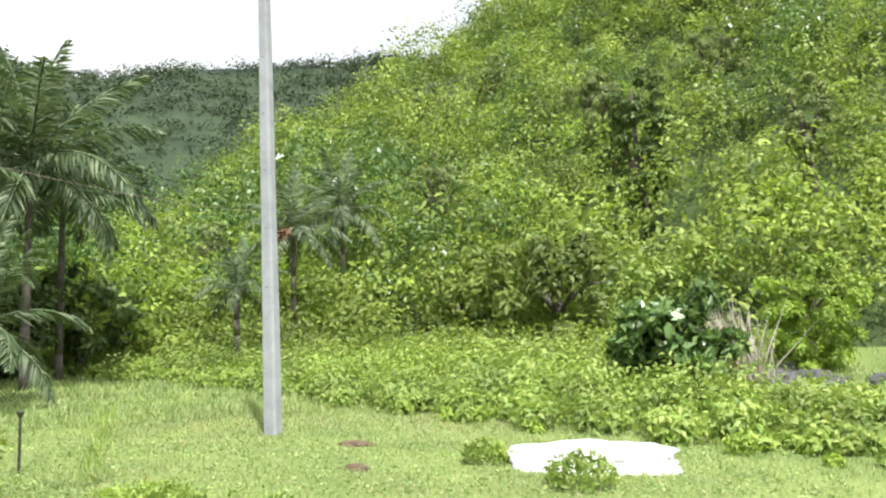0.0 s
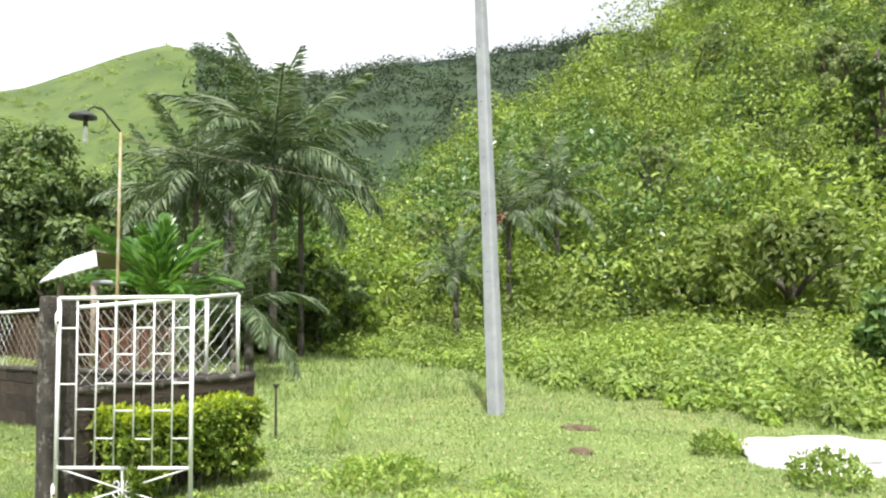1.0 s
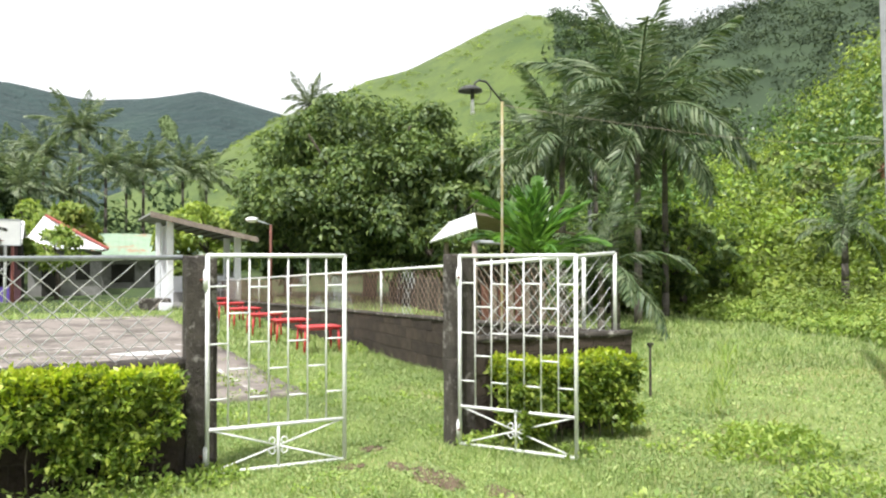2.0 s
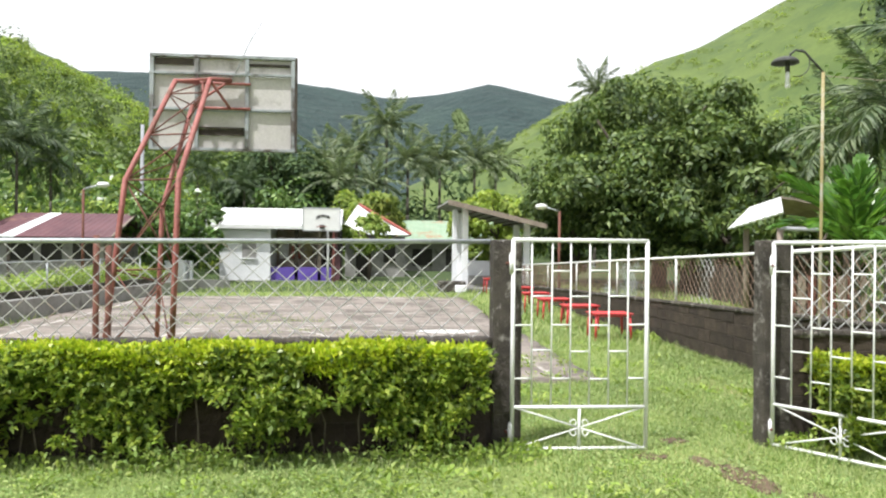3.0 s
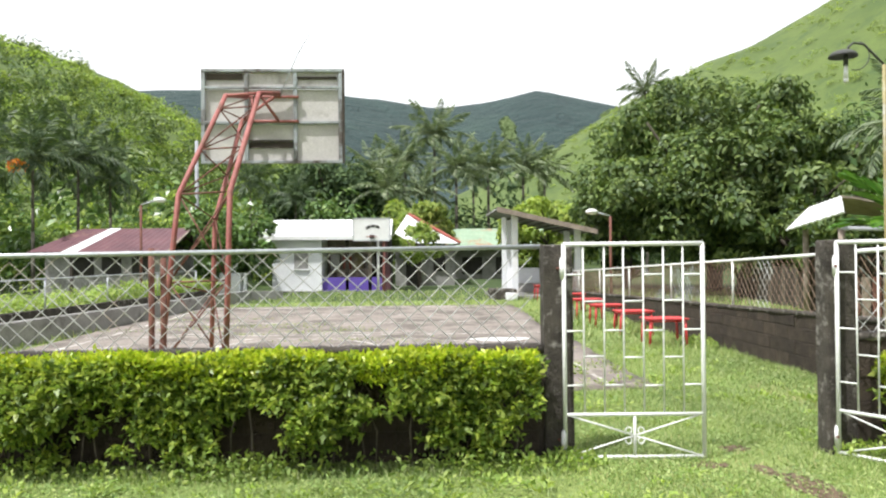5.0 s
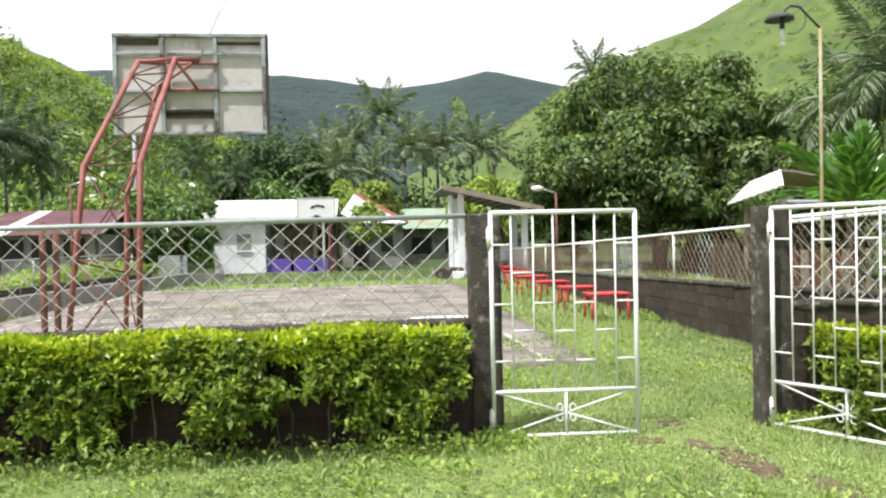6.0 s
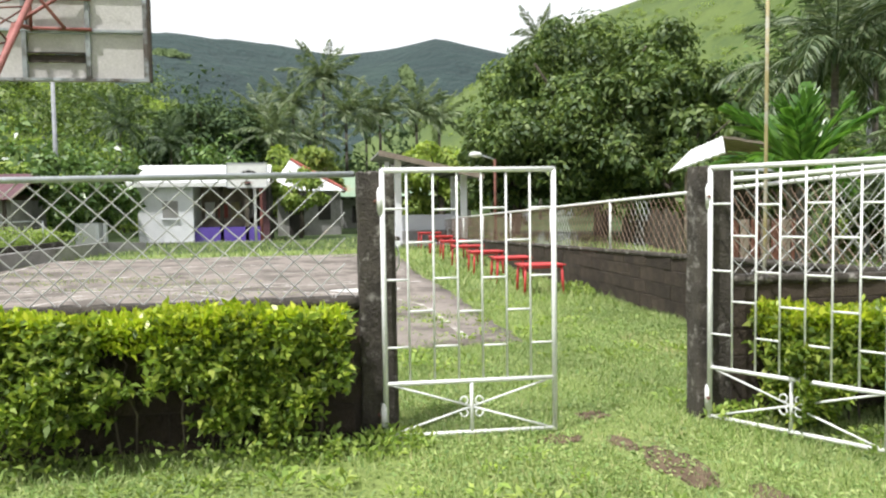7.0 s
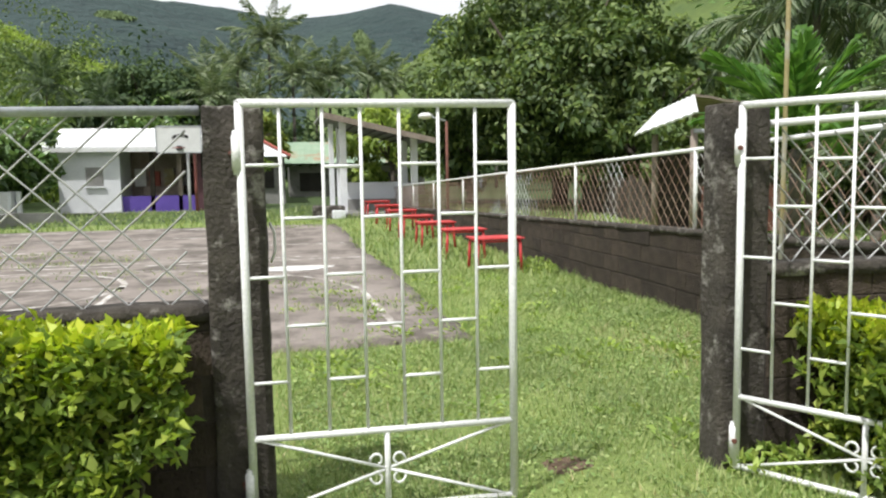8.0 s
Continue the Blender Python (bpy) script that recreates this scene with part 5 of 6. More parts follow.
n = 70000
x, y = rng.uniform(0.1, 4.22, n), -2.4 + 11 * rng.random(n) ** 1.3
ok = ~((x < COURT[1] + 0.1 * fbm(x, y, 3)) & (y > COURT[2] + 0.1 * fbm(x, y, 5))) & (fbm(x, y, 2.1, 3) + rng.normal(0, 0.6, n) > -0.7)
ok &= ~(((x - 1.62) / 0.25) ** 2 + ((y + 0.7) / 0.5) ** 2 < 1) & ~(((x - 1.55) / 0.22) ** 2 + ((y - 0.3) / 0.18) ** 2 < 1)
blades("gateway_grass", x[ok], y[ok], 0.075 * (1 + 0.4 * fbm(x[ok], y[ok], 2.4)), 0.0048, M_GRASS, "uneven green grass through the gateway")
n = 9000
x, y = rng.uniform(0.1, 4.2, n), rng.uniform(-2.6, 3.2, n)
ok = fbm(x, y, 1.6, 7) + rng.normal(0, 0.4, n) > 0.25
blades("dry_lawn_grass", x[ok], y[ok], 0.05, 0.005, M_STRAW, "dry straw-coloured grass in the gateway")


def carpet(n, box4, leaf, material, name, label, lift=0.03):
    """Small flat leaves that cover the lawn in uneven patches."""
    x, y = rng.uniform(box4[0], box4[1], n), rng.uniform(box4[2], box4[3], n)
    ok = (fbm(x, y, 2.6, 6) + 0.6 * fbm(x, y, 7.0, 1) + rng.normal(0, 0.35, n) > -0.25) & ~((y > -0.5) & (x < 2.3) & (x > 2.3 - 12) & ~((x > 0.2) & (y < COURT[2])))
    x, y = x[ok], y[ok]
    k = len(x)
    L = leaf * rng.uniform(0.5, 1.3, k)
    p = np.stack([x, y, land(x, y) + lift * rng.random(k)], -1)
    v = leaf_quads(p, rng.normal(0, 1, (k, 3)) * [1, 1, 0.3] + [0, 0, 0.25], L, L * 0.6, 0.12, 0.3)
    return tagged(put(name, raw_mesh(name, v, quads_for(v), material)), label, "ground cover", kind="stuff")


carpet(200000, (-6.0, 5.5, -5.6, 4.2), 0.03, M_CLOVER, "clover_cover", "low clover-like weeds all over the lawn")
carpet(60000, (3.0, 14.0, -7.5, 6.0), 0.045, M_CLOVER, "clover_cover", "low clover-like weeds further off on the lawn")
n = 60000
x, y = rng.uniform(3.0, 14.0, n), rng.uniform(-6.5, 3.5, n)
ok = fbm(x, y, 0.8, 5) + 0.5 * fbm(x, y, 3.0, 2) + rng.normal(0, 0.4, n) > 0.15
blades("yellowed_grass", x[ok], y[ok], 0.06, 0.007, M_STRAW, "dry yellowed grass patches round the pole")


def weed_patch(cx, cy, rx, ry, n, tall, leaf, material, label, name="weed_clump", group=""):
    """A low leafy clump of stems and leaves."""
    a, r = rng.uniform(0, 2 * np.pi, n), np.sqrt(rng.random(n))
    x, y = cx + rx * r * np.cos(a), cy + ry * r * np.sin(a)
    z = land(x, y) + tall * (1 - 0.6 * r ** 2) * rng.random(n) ** 0.6
    L = leaf * rng.uniform(0.6, 1.3, n)
    v = leaf_quads(np.stack([x, y, z], -1), rng.normal(0, 0.7, (n, 3)) + [0, 0, 0.4], L, L * 0.45)
    return tagged(put(name, raw_mesh(name, v, quads_for(v), material)), label, "weeds", group, "stuff")


weed_patch(4.7, -1.55, 0.55, 0.55, 900, 0.26, 0.07, M_WEED, "leafy green weed clump in the lawn")
weed_patch(4.1, -2.6, 0.5, 0.4, 420, 0.2, 0.06, M_WEED, "leafy green weed clump in the lawn")
weed_patch(6.9, -5.0, 0.32, 0.36, 520, 0.36, 0.08, M_WEED, "leafy green weed clump beside the gravel")
weed_patch(7.9, -3.7, 0.3, 0.3, 420, 0.28, 0.08, M_WEED, "leafy green weed clump beside the gravel")
weed_patch(10.1, -5.9, 0.4, 0.4, 400, 0.35, 0.08, M_WEED, "leafy green weed clump beside the gravel")
weed_patch(2.5, 0.0, 0.22, 0.2, 260, 0.14, 0.06, M_WEED, "leafy weeds at the gate post foot")
weed_patch(0.0, -0.2, 0.3, 0.2, 320, 0.14, 0.06, M_WEED, "leafy weeds at the gate post foot")
weed_patch(-2.4, -2.1, 0.22, 0.3, 60, 0.06, 0.12, M_BRIGHT, "flat yellow-green weed rosette in the lawn")
weed_patch(4.0, 1.4, 0.3, 0.5, 300, 0.2, 0.07, M_WEED, "leafy weeds along the side wall")
weed_patch(4.0, 7.6, 0.25, 0.6, 300, 0.22, 0.07, M_WEED, "leafy weeds along the side wall")
# small broad-leaved tufts scattered over the front lawn
for name, mat, label, m, leaf in (("lawn_weeds", M_WEED, "small broad-leaved weeds dotted over the lawn", 420, 0.055), ("lawn_tufts", M_CLOVER, "coarse grass tufts dotted over the lawn", 520, 0.06), ("pale_lawn_weeds", M_BRIGHT, "small pale weeds dotted over the lawn", 60, 0.05)):
    cx, cy = rng.uniform(-6.5, 5.5, m), -0.6 - 4.2 * rng.random(m) ** 1.3
    inside = (cx > 0.3) & (cx < 3.6) & (rng.random(m) < 0.5)
    cy = np.where(inside, rng.uniform(0.4, 7.0, m), cy)
    sz = rng.uniform(0.5, 1.3, m)
    p = np.stack([np.repeat(cx, 26), np.repeat(cy, 26), np.zeros(m * 26)], -1)
    out = rng.normal(0, 0.065, (m * 26, 2)) * np.repeat(sz, 26)[:, None]
    p[:, :2] += out
    p[:, 2] = land(p[:, 0], p[:, 1]) + 0.015 + 0.06 * np.repeat(sz, 26) * rng.random(m * 26)
    d = np.concatenate([out * 9 + rng.normal(0, 0.4, out.shape), np.full((m * 26, 1), 0.55)], 1)
    L = leaf * rng.uniform(0.5, 1.3, m * 26) * np.repeat(sz, 26)
    v = leaf_quads(p, d, L, L * (0.5 if mat is not M_CLOVER else 0.14), 0.12, 0.3)
    tagged(put(name, raw_mesh(name, v, quads_for(v), mat)), label, "weeds", kind="stuff")
# weeds along the foot of the hedge and round the open leaf
n = 5200
x, y = rng.uniform(-7.6, -0.3, n), rng.normal(-0.30, 0.09, n)
ok = fbm(x, y, 3.1, 3) + rng.normal(0, 0.4, len(x)) > -0.1
x, y = x[ok], y[ok]
L = rng.uniform(0.03, 0.075, len(x))
v = leaf_quads(np.stack([x, y, land(x, y) + 0.16 * rng.random(len(x)) ** 1.5], -1), rng.normal(0, 0.6, (len(x), 3)) + [0, -0.3, 0.5], L, L * 0.5)
tagged(put("foot_weeds", raw_mesh("foot_weeds", v, quads_for(v), M_WEED)), "leafy weeds along the foot of the hedge", "weeds", kind="stuff")
# tall wispy weed by the stake
n = 160
t = rng.random(n)
v = leaf_quads(np.stack([5.35 + 0.25 * t + rng.normal(0, 0.06, n), -0.2 + rng.normal(0, 0.06, n), 0.75 * t], -1), rng.normal(0, 0.25, (n, 3)) + [0, 0, 1], 0.2, 0.012)
tagged(put("wispy_weed", raw_mesh("wispy_weed", v, quads_for(v), M_WEED)), "tall thin wispy green weed in the lawn", "weeds")

# ---- weeds and scrub towards the stream ----
def belt(n, lo, hi, tall, leaf, count, material, name, label, edge):
    """A belt of undergrowth beyond an edge on the plan."""
    a = rng.uniform(lo, hi, n)
    near = edge(a)
    d = near + rng.exponential(4.5, n)
    x, y = polar(a, d)
    ok = (d < near + 16) & ~((x < 13) & (y > 8) & (a < 40)) & (np.abs(x - stream_x(y)) > 2.3 + 2.0 * (a > 88)) & ~((a > 87.5) & (d < 27) & (rng.random(n) < np.where(d > 15, 0.93, 0.2)))
    x, y, d, near = x[ok], y[ok], d[ok], near[ok]
    k = len(x)
    rad = tall * (1 - 0.5 * (x > 5) * (y < -6.6)) * (0.35 + 0.65 * smooth(0, 3.5, d - near)) * rng.uniform(0.5, 1.3, k)
    v = lumps(np.stack([x, y, land(x, y) + rad * 0.5], -1), rad, count, leaf, 0.42, 0.9)
    return tagged(put(name, raw_mesh(name, v, quads_for(v), material)), label, "shrubs", kind="stuff")


def belt_edge(a):
    return np.interp(a, [30, 39, 48, 55, 62, 70, 78, 86, 95, 110], [26, 27, 24, 19.5, 15.5, 13.2, 12.2, 11.4, 10.2, 10.0]) + 0.6 * np.sin(a * 1.3)


belt(1500, 36, 104, 0.72, 0.135, 84, M_WEED, "weed_belt", "dense bright green weeds beyond the lawn", belt_edge)
belt(700, 36, 104, 0.95, 0.16, 84, M_SCRUB, "scrub_belt", "mixed green scrub beyond the lawn", lambda a: belt_edge(a) + 2.5)
belt(240, 46, 100, 0.42, 0.09, 90, M_BRIGHT, "bright_weeds", "yellow-green weeds at the lawn edge", lambda a: belt_edge(a) - 0.4)

n = 260
gy = rng.uniform(3, 23, n)
gx = -11.3 + 0.13 * (gy - 2) - np.abs(rng.normal(0, 1.2, n))
gr = rng.uniform(0.2, 0.5, n)
v = lumps(np.stack([gx, gy, land(gx, gy) + 0.35 + gr * 0.4], -1), gr, 60, 0.12, 0.45, 0.8)
tagged(put("bank_weeds", raw_mesh("bank_weeds", v, quads_for(v), M_WEED)), "green weeds and creepers on the bank behind the court wall", "weeds", kind="stuff")

# ---- stream ----
me = bpy.data.meshes.new("water")
bm = bmesh.new()
prev = None
for k in range(46):
    y = -34 + k * 0.9
    xc = float(stream_x(y))
    row = [bm.verts.new((xc + s, y, -0.45)) for s in (-2.6, 2.6)]
    if prev:
        bm.faces.new((prev[0], prev[1], row[1], row[0]))
    prev = row
tagged(part("water", bm, M_WATER), "dark shallow stream water", "stream", kind="structure")
for k in range(80):
    y = rng.uniform(-14, -3)
    xc = float(stream_x(y)) + rng.normal(0, 1.4)
    s = rng.uniform(0.12, 0.45)
    ob = heap("rock", xc, y, s, s * rng.uniform(0.6, 1.1), s * 0.6, M_ROCK, "grey wet stream boulder", "rock", 20.0 + k, 0.5)
    ob["group"] = "stream rocks"

# ---- hillside cover ----
def right_ok(x, y, a, d):
    return d > 25 + 3 * np.sin(a * 0.7)


scrub("hillside_undergrowth", "dense green undergrowth over the near hillside", (44, 104), (27, 100), 1000, 2.0, 0.32, 80, M_SCRUB, right_ok, "shrubs", 0.2, 0.6)
scrub("hillside_scrub", "rounded green bushes over the near hillside", (44, 104), (27, 62), 230, 2.3, 0.24, 72, M_SCRUB, right_ok, "shrubs", 0.35, 0.9, 0.3, 9)
scrub("hillside_scrub", "rounded green bushes high on the near hillside", (46, 104), (55, 100), 290, 3.1, 0.40, 46, M_SCRUB, None, "shrubs", 0.35, 0.9, 0.3, 9)
scrub("hillside_bright", "yellow-green bushes on the near hillside", (46, 104), (29, 98), 120, 1.9, 0.25, 60, M_BRIGHT, None, "shrubs", 0.45, 0.9, 0.3, 7)
scrub("hillside_weeds", "fresh green bushes on the near hillside", (42, 104), (27, 98), 150, 1.9, 0.25, 60, M_WEED, None, "shrubs", 0.4, 0.9, 0.3, 7)
scrub("hillside_trees", "darker small trees on the near hillside", (40, 104), (30, 96), 110, 2.0, 0.23, 60, M_BUSH, None, "trees", 0.9, 1.25, 0.4, 7)
scrub("hillside_dark_trees", "dark small trees on the near hillside", (44, 104), (30, 96), 80, 1.8, 0.22, 70, M_MANGO, None, "trees", 0.7, 1.2, 0.4, 7)
scrub("valley_trees", "green trees on the valley edge", (33, 66), (30, 60), 100, 2.2, 0.28, 60, M_BUSH, None, "trees", 0.7, 1.0, 0.4, 8)
scrub("valley_weeds", "fresh green bushes at the hill foot", (38, 64), (25, 52), 150, 1.7, 0.23, 58, M_SCRUB, None, "shrubs", 0.4, 0.9, 0.4, 6)
scrub("valley_bright", "yellow-green bushes at the hill foot", (40, 62), (26, 60), 80, 1.7, 0.22, 70, M_BRIGHT, None, "shrubs", 0.4, 0.9, 0.4, 6)
scrub("left_hill_scrub", "green scrub over the left hill", (-36, -3), (52, 142), 380, 1.9, 0.48, 28, M_SCRUB, None, "shrubs", -0.25, 0.6, 0.4, 6)
scrub("left_hill_bright", "yellow-green low growth on the left hill", (-36, -6), (80, 143), 700, 1.8, 0.45, 60, M_BRIGHT, None, "shrubs", -0.1, 0.35)
scrub("left_hill_trees", "dark trees low on the left hill", (-36, -3), (48, 112), 140, 2.7, 0.40, 46, M_MANGO, None, "trees", 0.6, 1.0, 0.4, 7)
scrub("left_valley_trees", "dense green banana and tree cover behind the houses", (-36, -4), (38, 60), 140, 2.0, 0.34, 46, M_BUSH, None, "trees", 0.5, 0.9, 0.4, 7)
scrub("left_valley_bright", "fresh green bushes behind the houses", (-36, -4), (40, 64), 110, 1.7, 0.30, 60, M_WEED, None, "shrubs", 0.4, 0.9, 0.4, 6)
scrub("valley_cover", "dark green tree cover on the valley floor", (-8, 34), (52, 120), 260, 3.0, 0.55, 34, M_FOREST, None, "trees", 0.6, 1.0, 0.4, 6)
scrub("slope_shrubs", "scattered low shrubs on the grassy hill", (8, 46), (130, 258), 520, 1.5, 0.45, 70, M_SCRUB, None, "shrubs", 0.0, 0.6)
scrub("slope_forest", "dark trees at the foot of the grassy hill", (14, 46), (95, 165), 400, 3.2, 0.8, 90, M_FOREST, None, "trees", 0.5)
scrub("slope_forest", "dark trees on the shoulder of the grassy hill", (35, 47), (140, 275), 420, 3.2, 1.0, 80, M_FOREST, None, "trees", 0.4)
scrub("mountain_forest", "dark green forest on the mountain", (35.5, 74), (150, 440), 1700, 4.8, 1.6, 36, M_MOUNTAIN, None, "forest", 0.1, 0.75, 0.3)



# ---- trees ----
def branching(root, x, y, z0, height, spread, r, limbs):
    g = z0
    part("trunk", tube(bmesh.new(), [(x, y, g - 0.2), (x + 0.1, y, g + height * 0.2), (x + 0.05, y + 0.1, g + height * 0.45)], r, 10), M_BARK, root, "", True)
    for k in range(limbs):
        a = 2 * math.pi * k / limbs + rng.uniform(-0.3, 0.3)
        q = Vector((x + 0.05, y + 0.1, g + height * rng.uniform(0.25, 0.45)))
        e = Vector((x + spread * 0.75 * math.cos(a), y + spread * 0.75 * math.sin(a), g + height * rng.uniform(0.6, 0.9)))
        mid = q.lerp(e, 0.5) + Vector((0, 0, 0.3))
        bm = rod(bmesh.new(), q, mid, r * 0.5, r * 0.32, 8)
        rod(bm, mid, e, r * 0.32, r * 0.1, 8)
        part("limb", bm, M_BARK, root, "", True)


def broad_tree(name, label, az, dist, spread, height, low, n, count, leaf, material, limbs=7):
    x, y = (float(c) for c in polar(az, dist))
    g = on_land(x, y)
    root = thing(name, Matrix(), label, "tree")
    branching(root, x, y, g, height, spread, 0.06 * height * 0.6, limbs)
    d = unit(rng.normal(size=(n, 3)))
    f = rng.uniform(0.5, 1.0, n)[:, None]
    mid = g + low + (height - low) * 0.5
    c = np.array([x, y, mid]) + d * f * np.array([spread, spread, (height - low) * 0.46])
    v = lumps(c, rng.uniform(0.13, 0.27, n) * spread, int(count * 0.75), leaf * 1.1, 0.4, 0.75)
    put("crown", raw_mesh("crown", v, quads_for(v), material), root)["kind"] = "stuff"
    return root


broad_tree("mango_tree", "large dense dark green mango tree", 21.2, 33.0, 5.0, 8.6, 0.7, 190, 430, 0.25, M_MANGO, 9)
broad_tree("mango_tree", "small yellow-green mango tree behind the shed", 9.8, 42.0, 2.8, 4.9, 0.6, 44, 300, 0.3, M_SCRUB)
broad_tree("mango_tree", "broad dark green tree behind the backboard", -6.4, 58.0, 5.2, 8.6, 1.0, 60, 260, 0.5, M_FOREST)
broad_tree("fruit_tree", "small green tree beside the white house", -0.6, 47.0, 3.0, 4.8, 1.0, 36, 240, 0.36, M_SCRUB)
broad_tree("hillside_tree", "tall narrow dark tree wrapped in climbers on the hillside", 83.8, 35.0, 1.35, 8.6, 0.0, 70, 330, 0.18, M_MANGO, 4)
for k in range(16):
    broad_tree("feathery_tree", "slender grey-green feathery tree on the hillside", 50 + 4.1 * k + rng.uniform(-2, 2), rng.uniform(34, 62), rng.uniform(1.0, 1.7), rng.uniform(4.5, 7.5), 0.6, 34, 260, 0.17, M_GREYGREEN, 5)["group"] = "hillside feathery trees"
broad_tree("thicket_tree", "dark leafy tree beneath the palms", 44.0, 27.0, 1.8, 3.4, 0.2, 30, 260, 0.24, M_MANGO)
broad_tree("thicket_tree", "dark leafy tree beneath the palms", 39.0, 26.0, 2.0, 3.6, 0.2, 30, 260, 0.24, M_MANGO)
broad_tree("thicket_tree", "dark leafy tree beside the hut", 26.5, 29.0, 2.6, 4.6, 0.1, 36, 260, 0.3, M_MANGO)
broad_tree("thicket_tree", "dark leafy tree beside the hut", 31.0, 26.0, 2.0, 3.4, 0.1, 30, 260, 0.26, M_MANGO)
broad_tree("mango_tree", "leafy mango tree beside the yard light", 15.2, 37.0, 2.6, 5.6, 0.2, 44, 280, 0.36, M_MANGO)
broad_tree("mango_tree", "dense dark mango tree beside the hut", 27.0, 34.0, 2.8, 6.6, 0.2, 48, 280, 0.36, M_MANGO)
broad_tree("papaya_tree", "small leafy tree in front of the white house", -0.1, 36.0, 1.25, 2.95, 1.1, 20, 160, 0.24, M_WEED, 4)
broad_tree("shade_tree", "dark green tree beside the house corner", -14.0, 33.0, 1.9, 3.6, 0.3, 26, 220, 0.3, M_BUSH)
broad_tree("stream_bush", "large broad-leaved green bush beside the stream", 86.2, 14.6, 1.08, 2.3, 0.0, 40, 170, 0.24, M_BUSH, 5)
broad_tree("bright_bush", "feathery yellow-green bush by the stream", 94.6, 24.5, 1.5, 3.6, -0.9, 90, 260, 0.15, M_BRIGHT, 5)
broad_tree("streamside_tree", "dark shady tree at the stream bank", 78.0, 24.0, 2.4, 4.2, 0.4, 36, 240, 0.26, M_SCRUB, 6)
broad_tree("streamside_tree", "dark shady tree at the stream bank", 71.0, 27.0, 2.2, 4.2, 0.3, 32, 240, 0.26, M_SCRUB, 6)

# dry reeds by the stream
n = 460
rx, ry = (float(c) for c in polar(91.0, 15.4))
a = rng.uniform(0, 2 * np.pi, n)
base = np.stack([rx + 0.35 * np.cos(a) * rng.random(n), ry + 0.3 * np.sin(a) * rng.random(n), np.full(n, on_land(rx, ry))], -1)
v = leaf_quads(base, np.stack([rng.normal(0, 0.25, n), rng.normal(0.35, 0.28, n), np.ones(n)], -1), rng.uniform(1.0, 2.15, n), 0.026, 0.07)
tagged(put("dry_reeds", raw_mesh("dry_reeds", v, quads_for(v), M_DRY)), "dry pale silvery tall grass clump by the stream", "reeds")


# ---- palms ----
def frond_mesh(length, droop, leaflet, material, pairs=34, width=0.095, stiff=0.0, fwd=0.55, hang=1.0):
    """A feathered leaf along +x, with a midrib and leaflets that hang."""
    t = np.linspace(0.08, 1, pairs)
    ang = 0.30 * (1 - stiff) - 1.35 * droop * t ** 1.25
    step = np.diff(t, prepend=0.0) * length
    rib = np.stack([np.cumsum(np.cos(ang) * step), 0 * t, np.cumsum(np.sin(ang) * step)], -1)
    spine = np.concatenate([[[0, 0, 0]], rib])
    bv, bf = bars(np.stack([spine[:-1], spine[1:]], 1), 0.022 * length / 3)
    L = leaflet * np.sin(np.pi * np.clip(0.12 + 0.86 * t, 0, 1)) ** 0.6
    quads = []
    for s in (-1, 1):
        d = np.stack([fwd * np.cos(ang), s * (0.85 - 0.35 * t), fwd * np.sin(ang) - hang * rng.uniform(0.25, 0.75, pairs)], -1)
        quads.append(leaf_quads(rib + rng.normal(0, 0.01, rib.shape), d + rng.normal(0, 0.1, d.shape), L, width, 0.05, 0.3))
    q = np.concatenate(quads)
    allv = np.concatenate([bv, q])
    allf = np.concatenate([bf, quads_for(q) + len(bv)])
    return raw_mesh("frond", allv, allf, material)


FRONDS = [frond_mesh(3.0, dr, 0.72, M_PALM, 46, 0.062, 0.0, 0.6, 1.0) for dr in (0.45, 0.75, 1.0, 0.9)]
FAR_FRONDS = [frond_mesh(3.0, dr, 0.7, M_PALM_SUNLIT, 30, 0.10, 0.2, 0.5, 0.75) for dr in (0.35, 0.6, 0.8, 0.8)]
DARK_FRONDS = [frond_mesh(3.0, dr, 0.75, M_PALM_DARK, 34, 0.085, 0.0, 0.6, 1.0) for dr in (0.45, 0.75, 1.0, 0.9)]
YOUNG = [frond_mesh(2.3, dr, 0.8, M_PALM_NEW, 20, 0.15, 0.3, 1.1, 0.35) for dr in (0.2, 0.5, 0.9)]


def palm(name, label, x, y, height, size, count=20, fronds=None, trunk=True, lean=(0, 0), r=0.10):
    fronds = fronds or FRONDS
    g = on_land(x, y)
    root = thing(name, Matrix(), label, "palm tree", "" if fronds is YOUNG else "coconut palms")
    top = Vector((x + lean[0], y + lean[1], g + height))
    if trunk:
        pts = [Vector((x, y, g - 0.2)).lerp(top, f) + Vector((0.12 * math.sin(3 * f) * lean[0], 0, 0)) for f in np.linspace(0, 1, 7)]
        bm = bmesh.new()
        for k, (a, b) in enumerate(zip(pts, pts[1:])):
            rod(bm, a, b, r * (1.25 - 0.08 * k), r * (1.17 - 0.08 * k), 10)
        part("trunk", bm, M_PALMBARK, root, "", True)
    for k in range(count):
        u = (k + 0.5) / count
        pitch = (66 - 88 * u if fronds is FAR_FRONDS else 82 - 118 * u ** 0.85 if fronds is not YOUNG else 84 - 62 * u) + rng.uniform(-8, 8)
        m = fronds[min(int(u * len(fronds)), len(fronds) - 1)]
        s = size / 3.0 * rng.uniform(0.85, 1.1)
        put("frond", m, root, Matrix.Translation(top) @ pose(0, 0, 0, 0, 0, k * 137.5 + rng.uniform(-15, 15)) @ pose(0, 0, 0, rng.uniform(-20, 20), -pitch, 0) @ Matrix.Scale(s, 4))
    return root


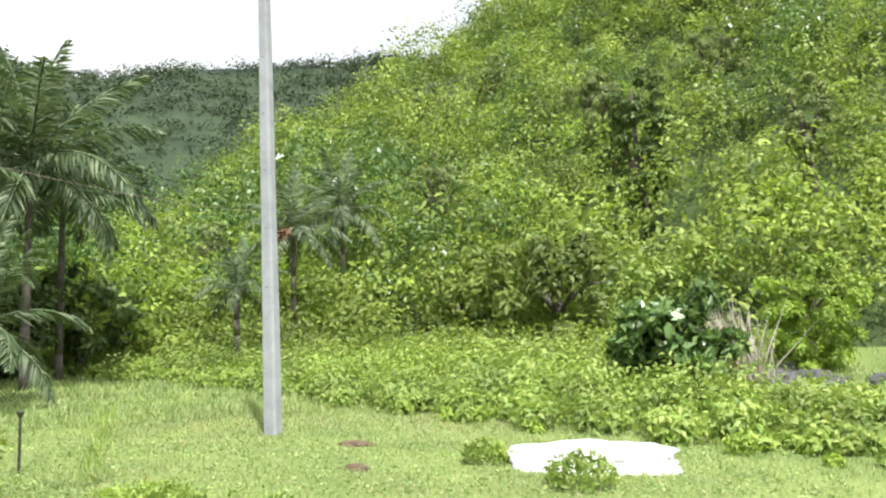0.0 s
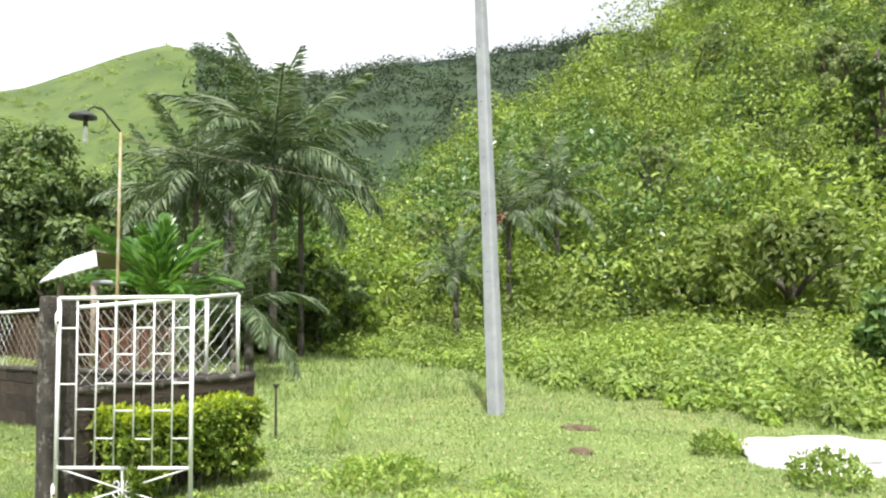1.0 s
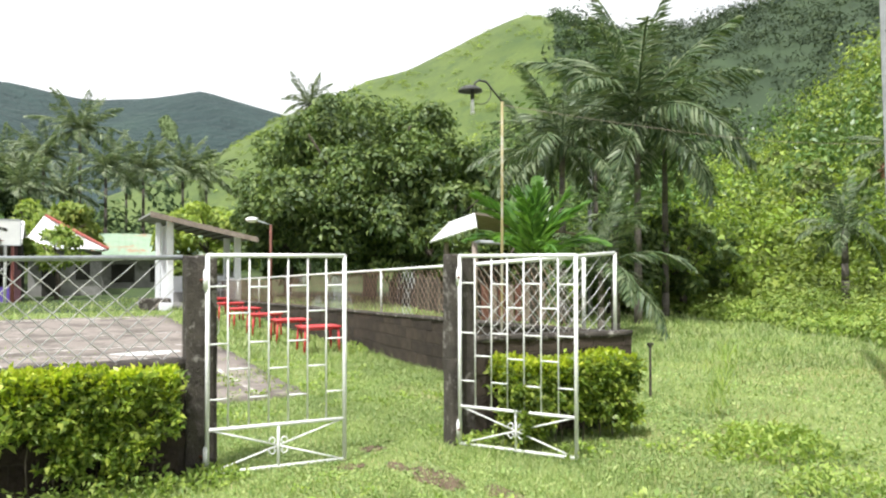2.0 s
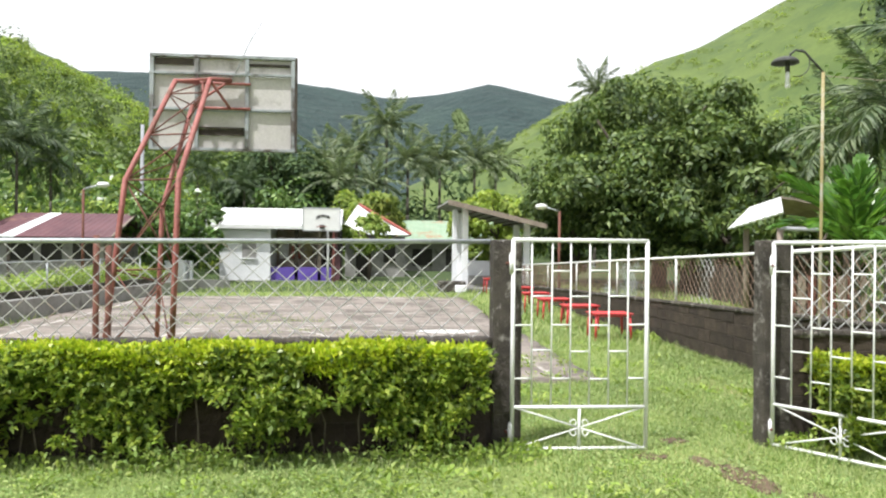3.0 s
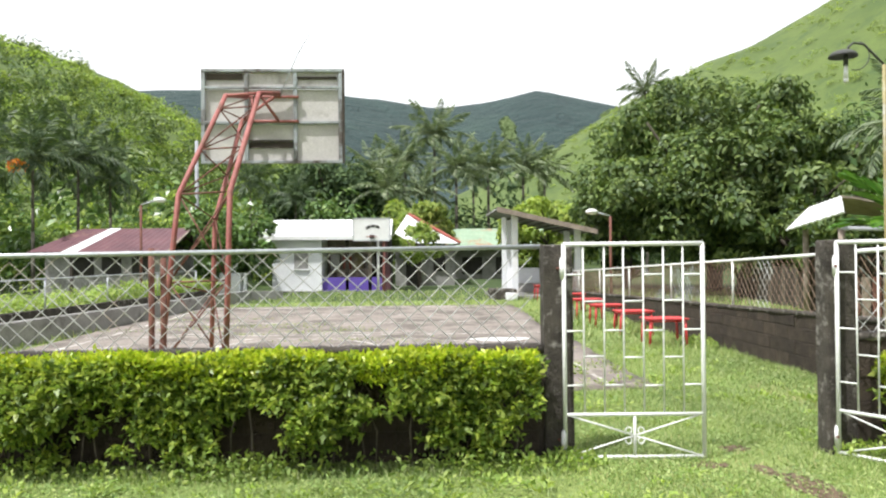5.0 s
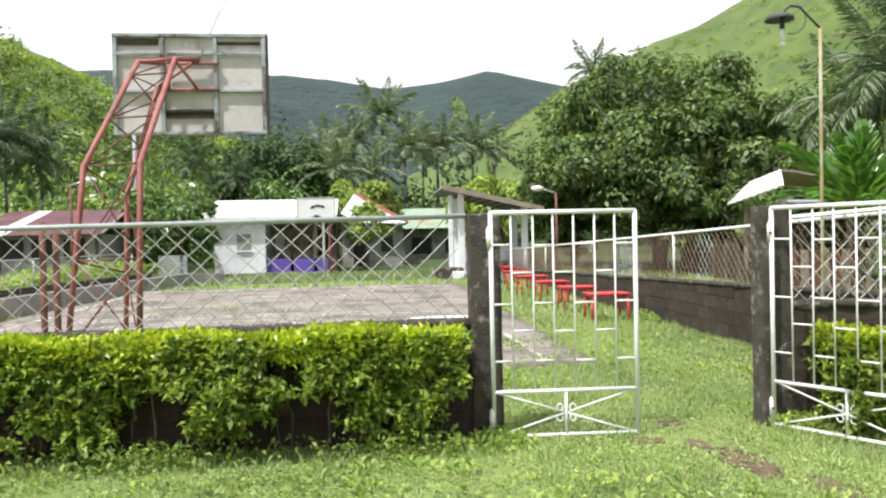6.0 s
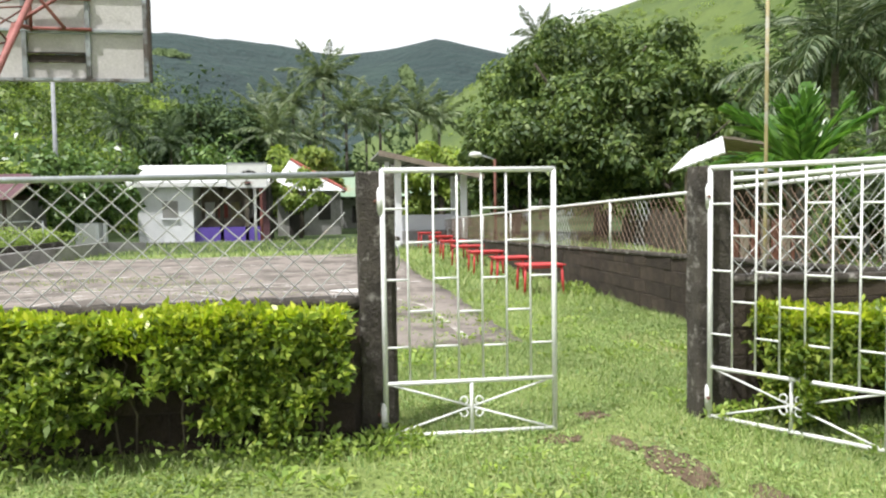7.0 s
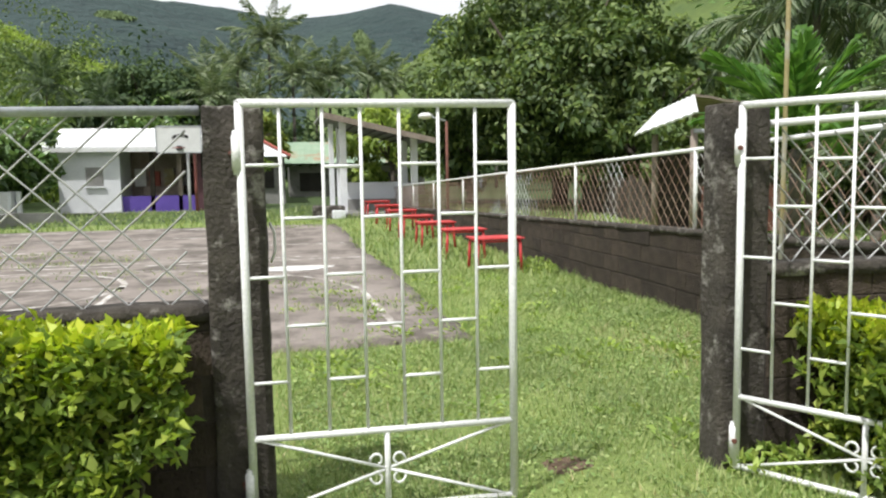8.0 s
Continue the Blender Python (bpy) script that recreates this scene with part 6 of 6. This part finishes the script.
def palm_at(az, dist, el, size, label="tall coconut palm with drooping fronds", count=20, **kw):
    x, y = (float(c) for c in polar(az, dist))
    top = 1.7 + dist * math.tan(radians(el))
    return palm("coconut_palm", label, x, y, top - on_land(x, y), size, count, **kw)


palm_at(41.0, 22.5, 10.6, 3.7, count=24)
palm_at(42.9, 25.5, 8.6, 2.8, count=16)
palm_at(35.6, 21.5, 8.6, 2.6, "coconut palm with pale drooping fronds", 20)
palm_at(33.5, 24.5, 7.6, 2.4, count=16)
palm_at(38.0, 28.0, 9.0, 2.8, count=18)
palm_at(58.3, 27.0, 6.5, 2.3, "coconut palm with an orange flower stalk", 18)
palm_at(61.8, 30.0, 8.0, 2.5, count=18)
palm_at(54.4, 24.0, 2.3, 1.7, "short young palm in the scrub", 14)
palm_at(39.4, 19.0, 3.2, 1.25, "short feathery palm near the hut", 14)
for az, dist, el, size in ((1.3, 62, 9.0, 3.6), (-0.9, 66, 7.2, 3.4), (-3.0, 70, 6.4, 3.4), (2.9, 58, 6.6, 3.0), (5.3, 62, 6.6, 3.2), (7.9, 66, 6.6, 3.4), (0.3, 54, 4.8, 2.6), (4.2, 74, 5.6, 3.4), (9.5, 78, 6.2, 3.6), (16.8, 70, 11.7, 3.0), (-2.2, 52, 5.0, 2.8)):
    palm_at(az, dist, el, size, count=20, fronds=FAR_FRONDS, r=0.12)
for az, dist, el, size in ((-29.0, 36, 7.0, 2.4), (-26.3, 34, 6.6, 2.3), (-23.6, 36, 6.8, 2.4), (-21.6, 38, 5.6, 2.2), (-31.5, 38, 7.6, 2.6), (-12.2, 52, 5.6, 2.4), (-9.0, 50, 4.4, 2.0)):
    palm_at(az, dist, el, size, "feathery dark green palm on a slim trunk", 20, fronds=DARK_FRONDS, r=0.06)
# bright young palm by the lamp, fan of upright fronds
palm("young_palm", "bright green young palm with upright fronds behind the fence", 6.85, 5.6, 1.75, 2.05, 17, YOUNG, True, (0, 0), 0.09)
palm("young_palm", "pale arching palm fronds beside the hut", 10.3, 8.0, 1.6, 2.3, 11, FRONDS, True, (0, 0), 0.08)
# orange blossom on the left trees
bx, by = (float(c) for c in polar(-27.2, 33.0))
v = lumps([(bx, by, 1.7 + 33 * math.tan(radians(6.1)))], [0.35], 60, 0.2)
tagged(put("blossom_cluster", raw_mesh("blossom_cluster", v, quads_for(v), M_FLOWER)), "cluster of orange blossoms among the palm fronds", "flowers")
# dead fronds and flower stalk in the crown of the hillside palm
M_DEAD = leafy("dead_frond", (0.28, 0.15, 0.08), (0.40, 0.23, 0.12), (0.5, 0.32, 0.18), 0.8, 0.2)
dx, dy = (float(c) for c in polar(57.9, 26.6))
v = lumps([(dx, dy, 4.55), (dx - 0.2, dy + 0.35, 4.5)], [0.3, 0.28], 70, 0.2)
tagged(put("flower_stalk", raw_mesh("flower_stalk", v, quads_for(v), M_DEAD)), "brownish orange dead flower stalk in the palm crown", "flowers")
# light clearings on the far mountain
for az, el, w, h in ((6.9, 8.6, 4.5, 14), (-9.8, 9.8, 12, 4)):
    d = 760.0
    x, y = (float(c) for c in polar(az, d))
    n = 240
    px, py = x + rng.normal(0, w * 0.5, n), y + rng.normal(0, h * 1.2, n)
    v = lumps(np.stack([px, py, land(px, py) + 0.8], -1), np.full(n, 2.6), 20, 2.4, 0.6, 0.25)
    tagged(put("mountain_clearing", raw_mesh("mountain_clearing", v, quads_for(v), M_PALEPATCH)), "pale green clearing on the far mountain", "clearing", kind="stuff")
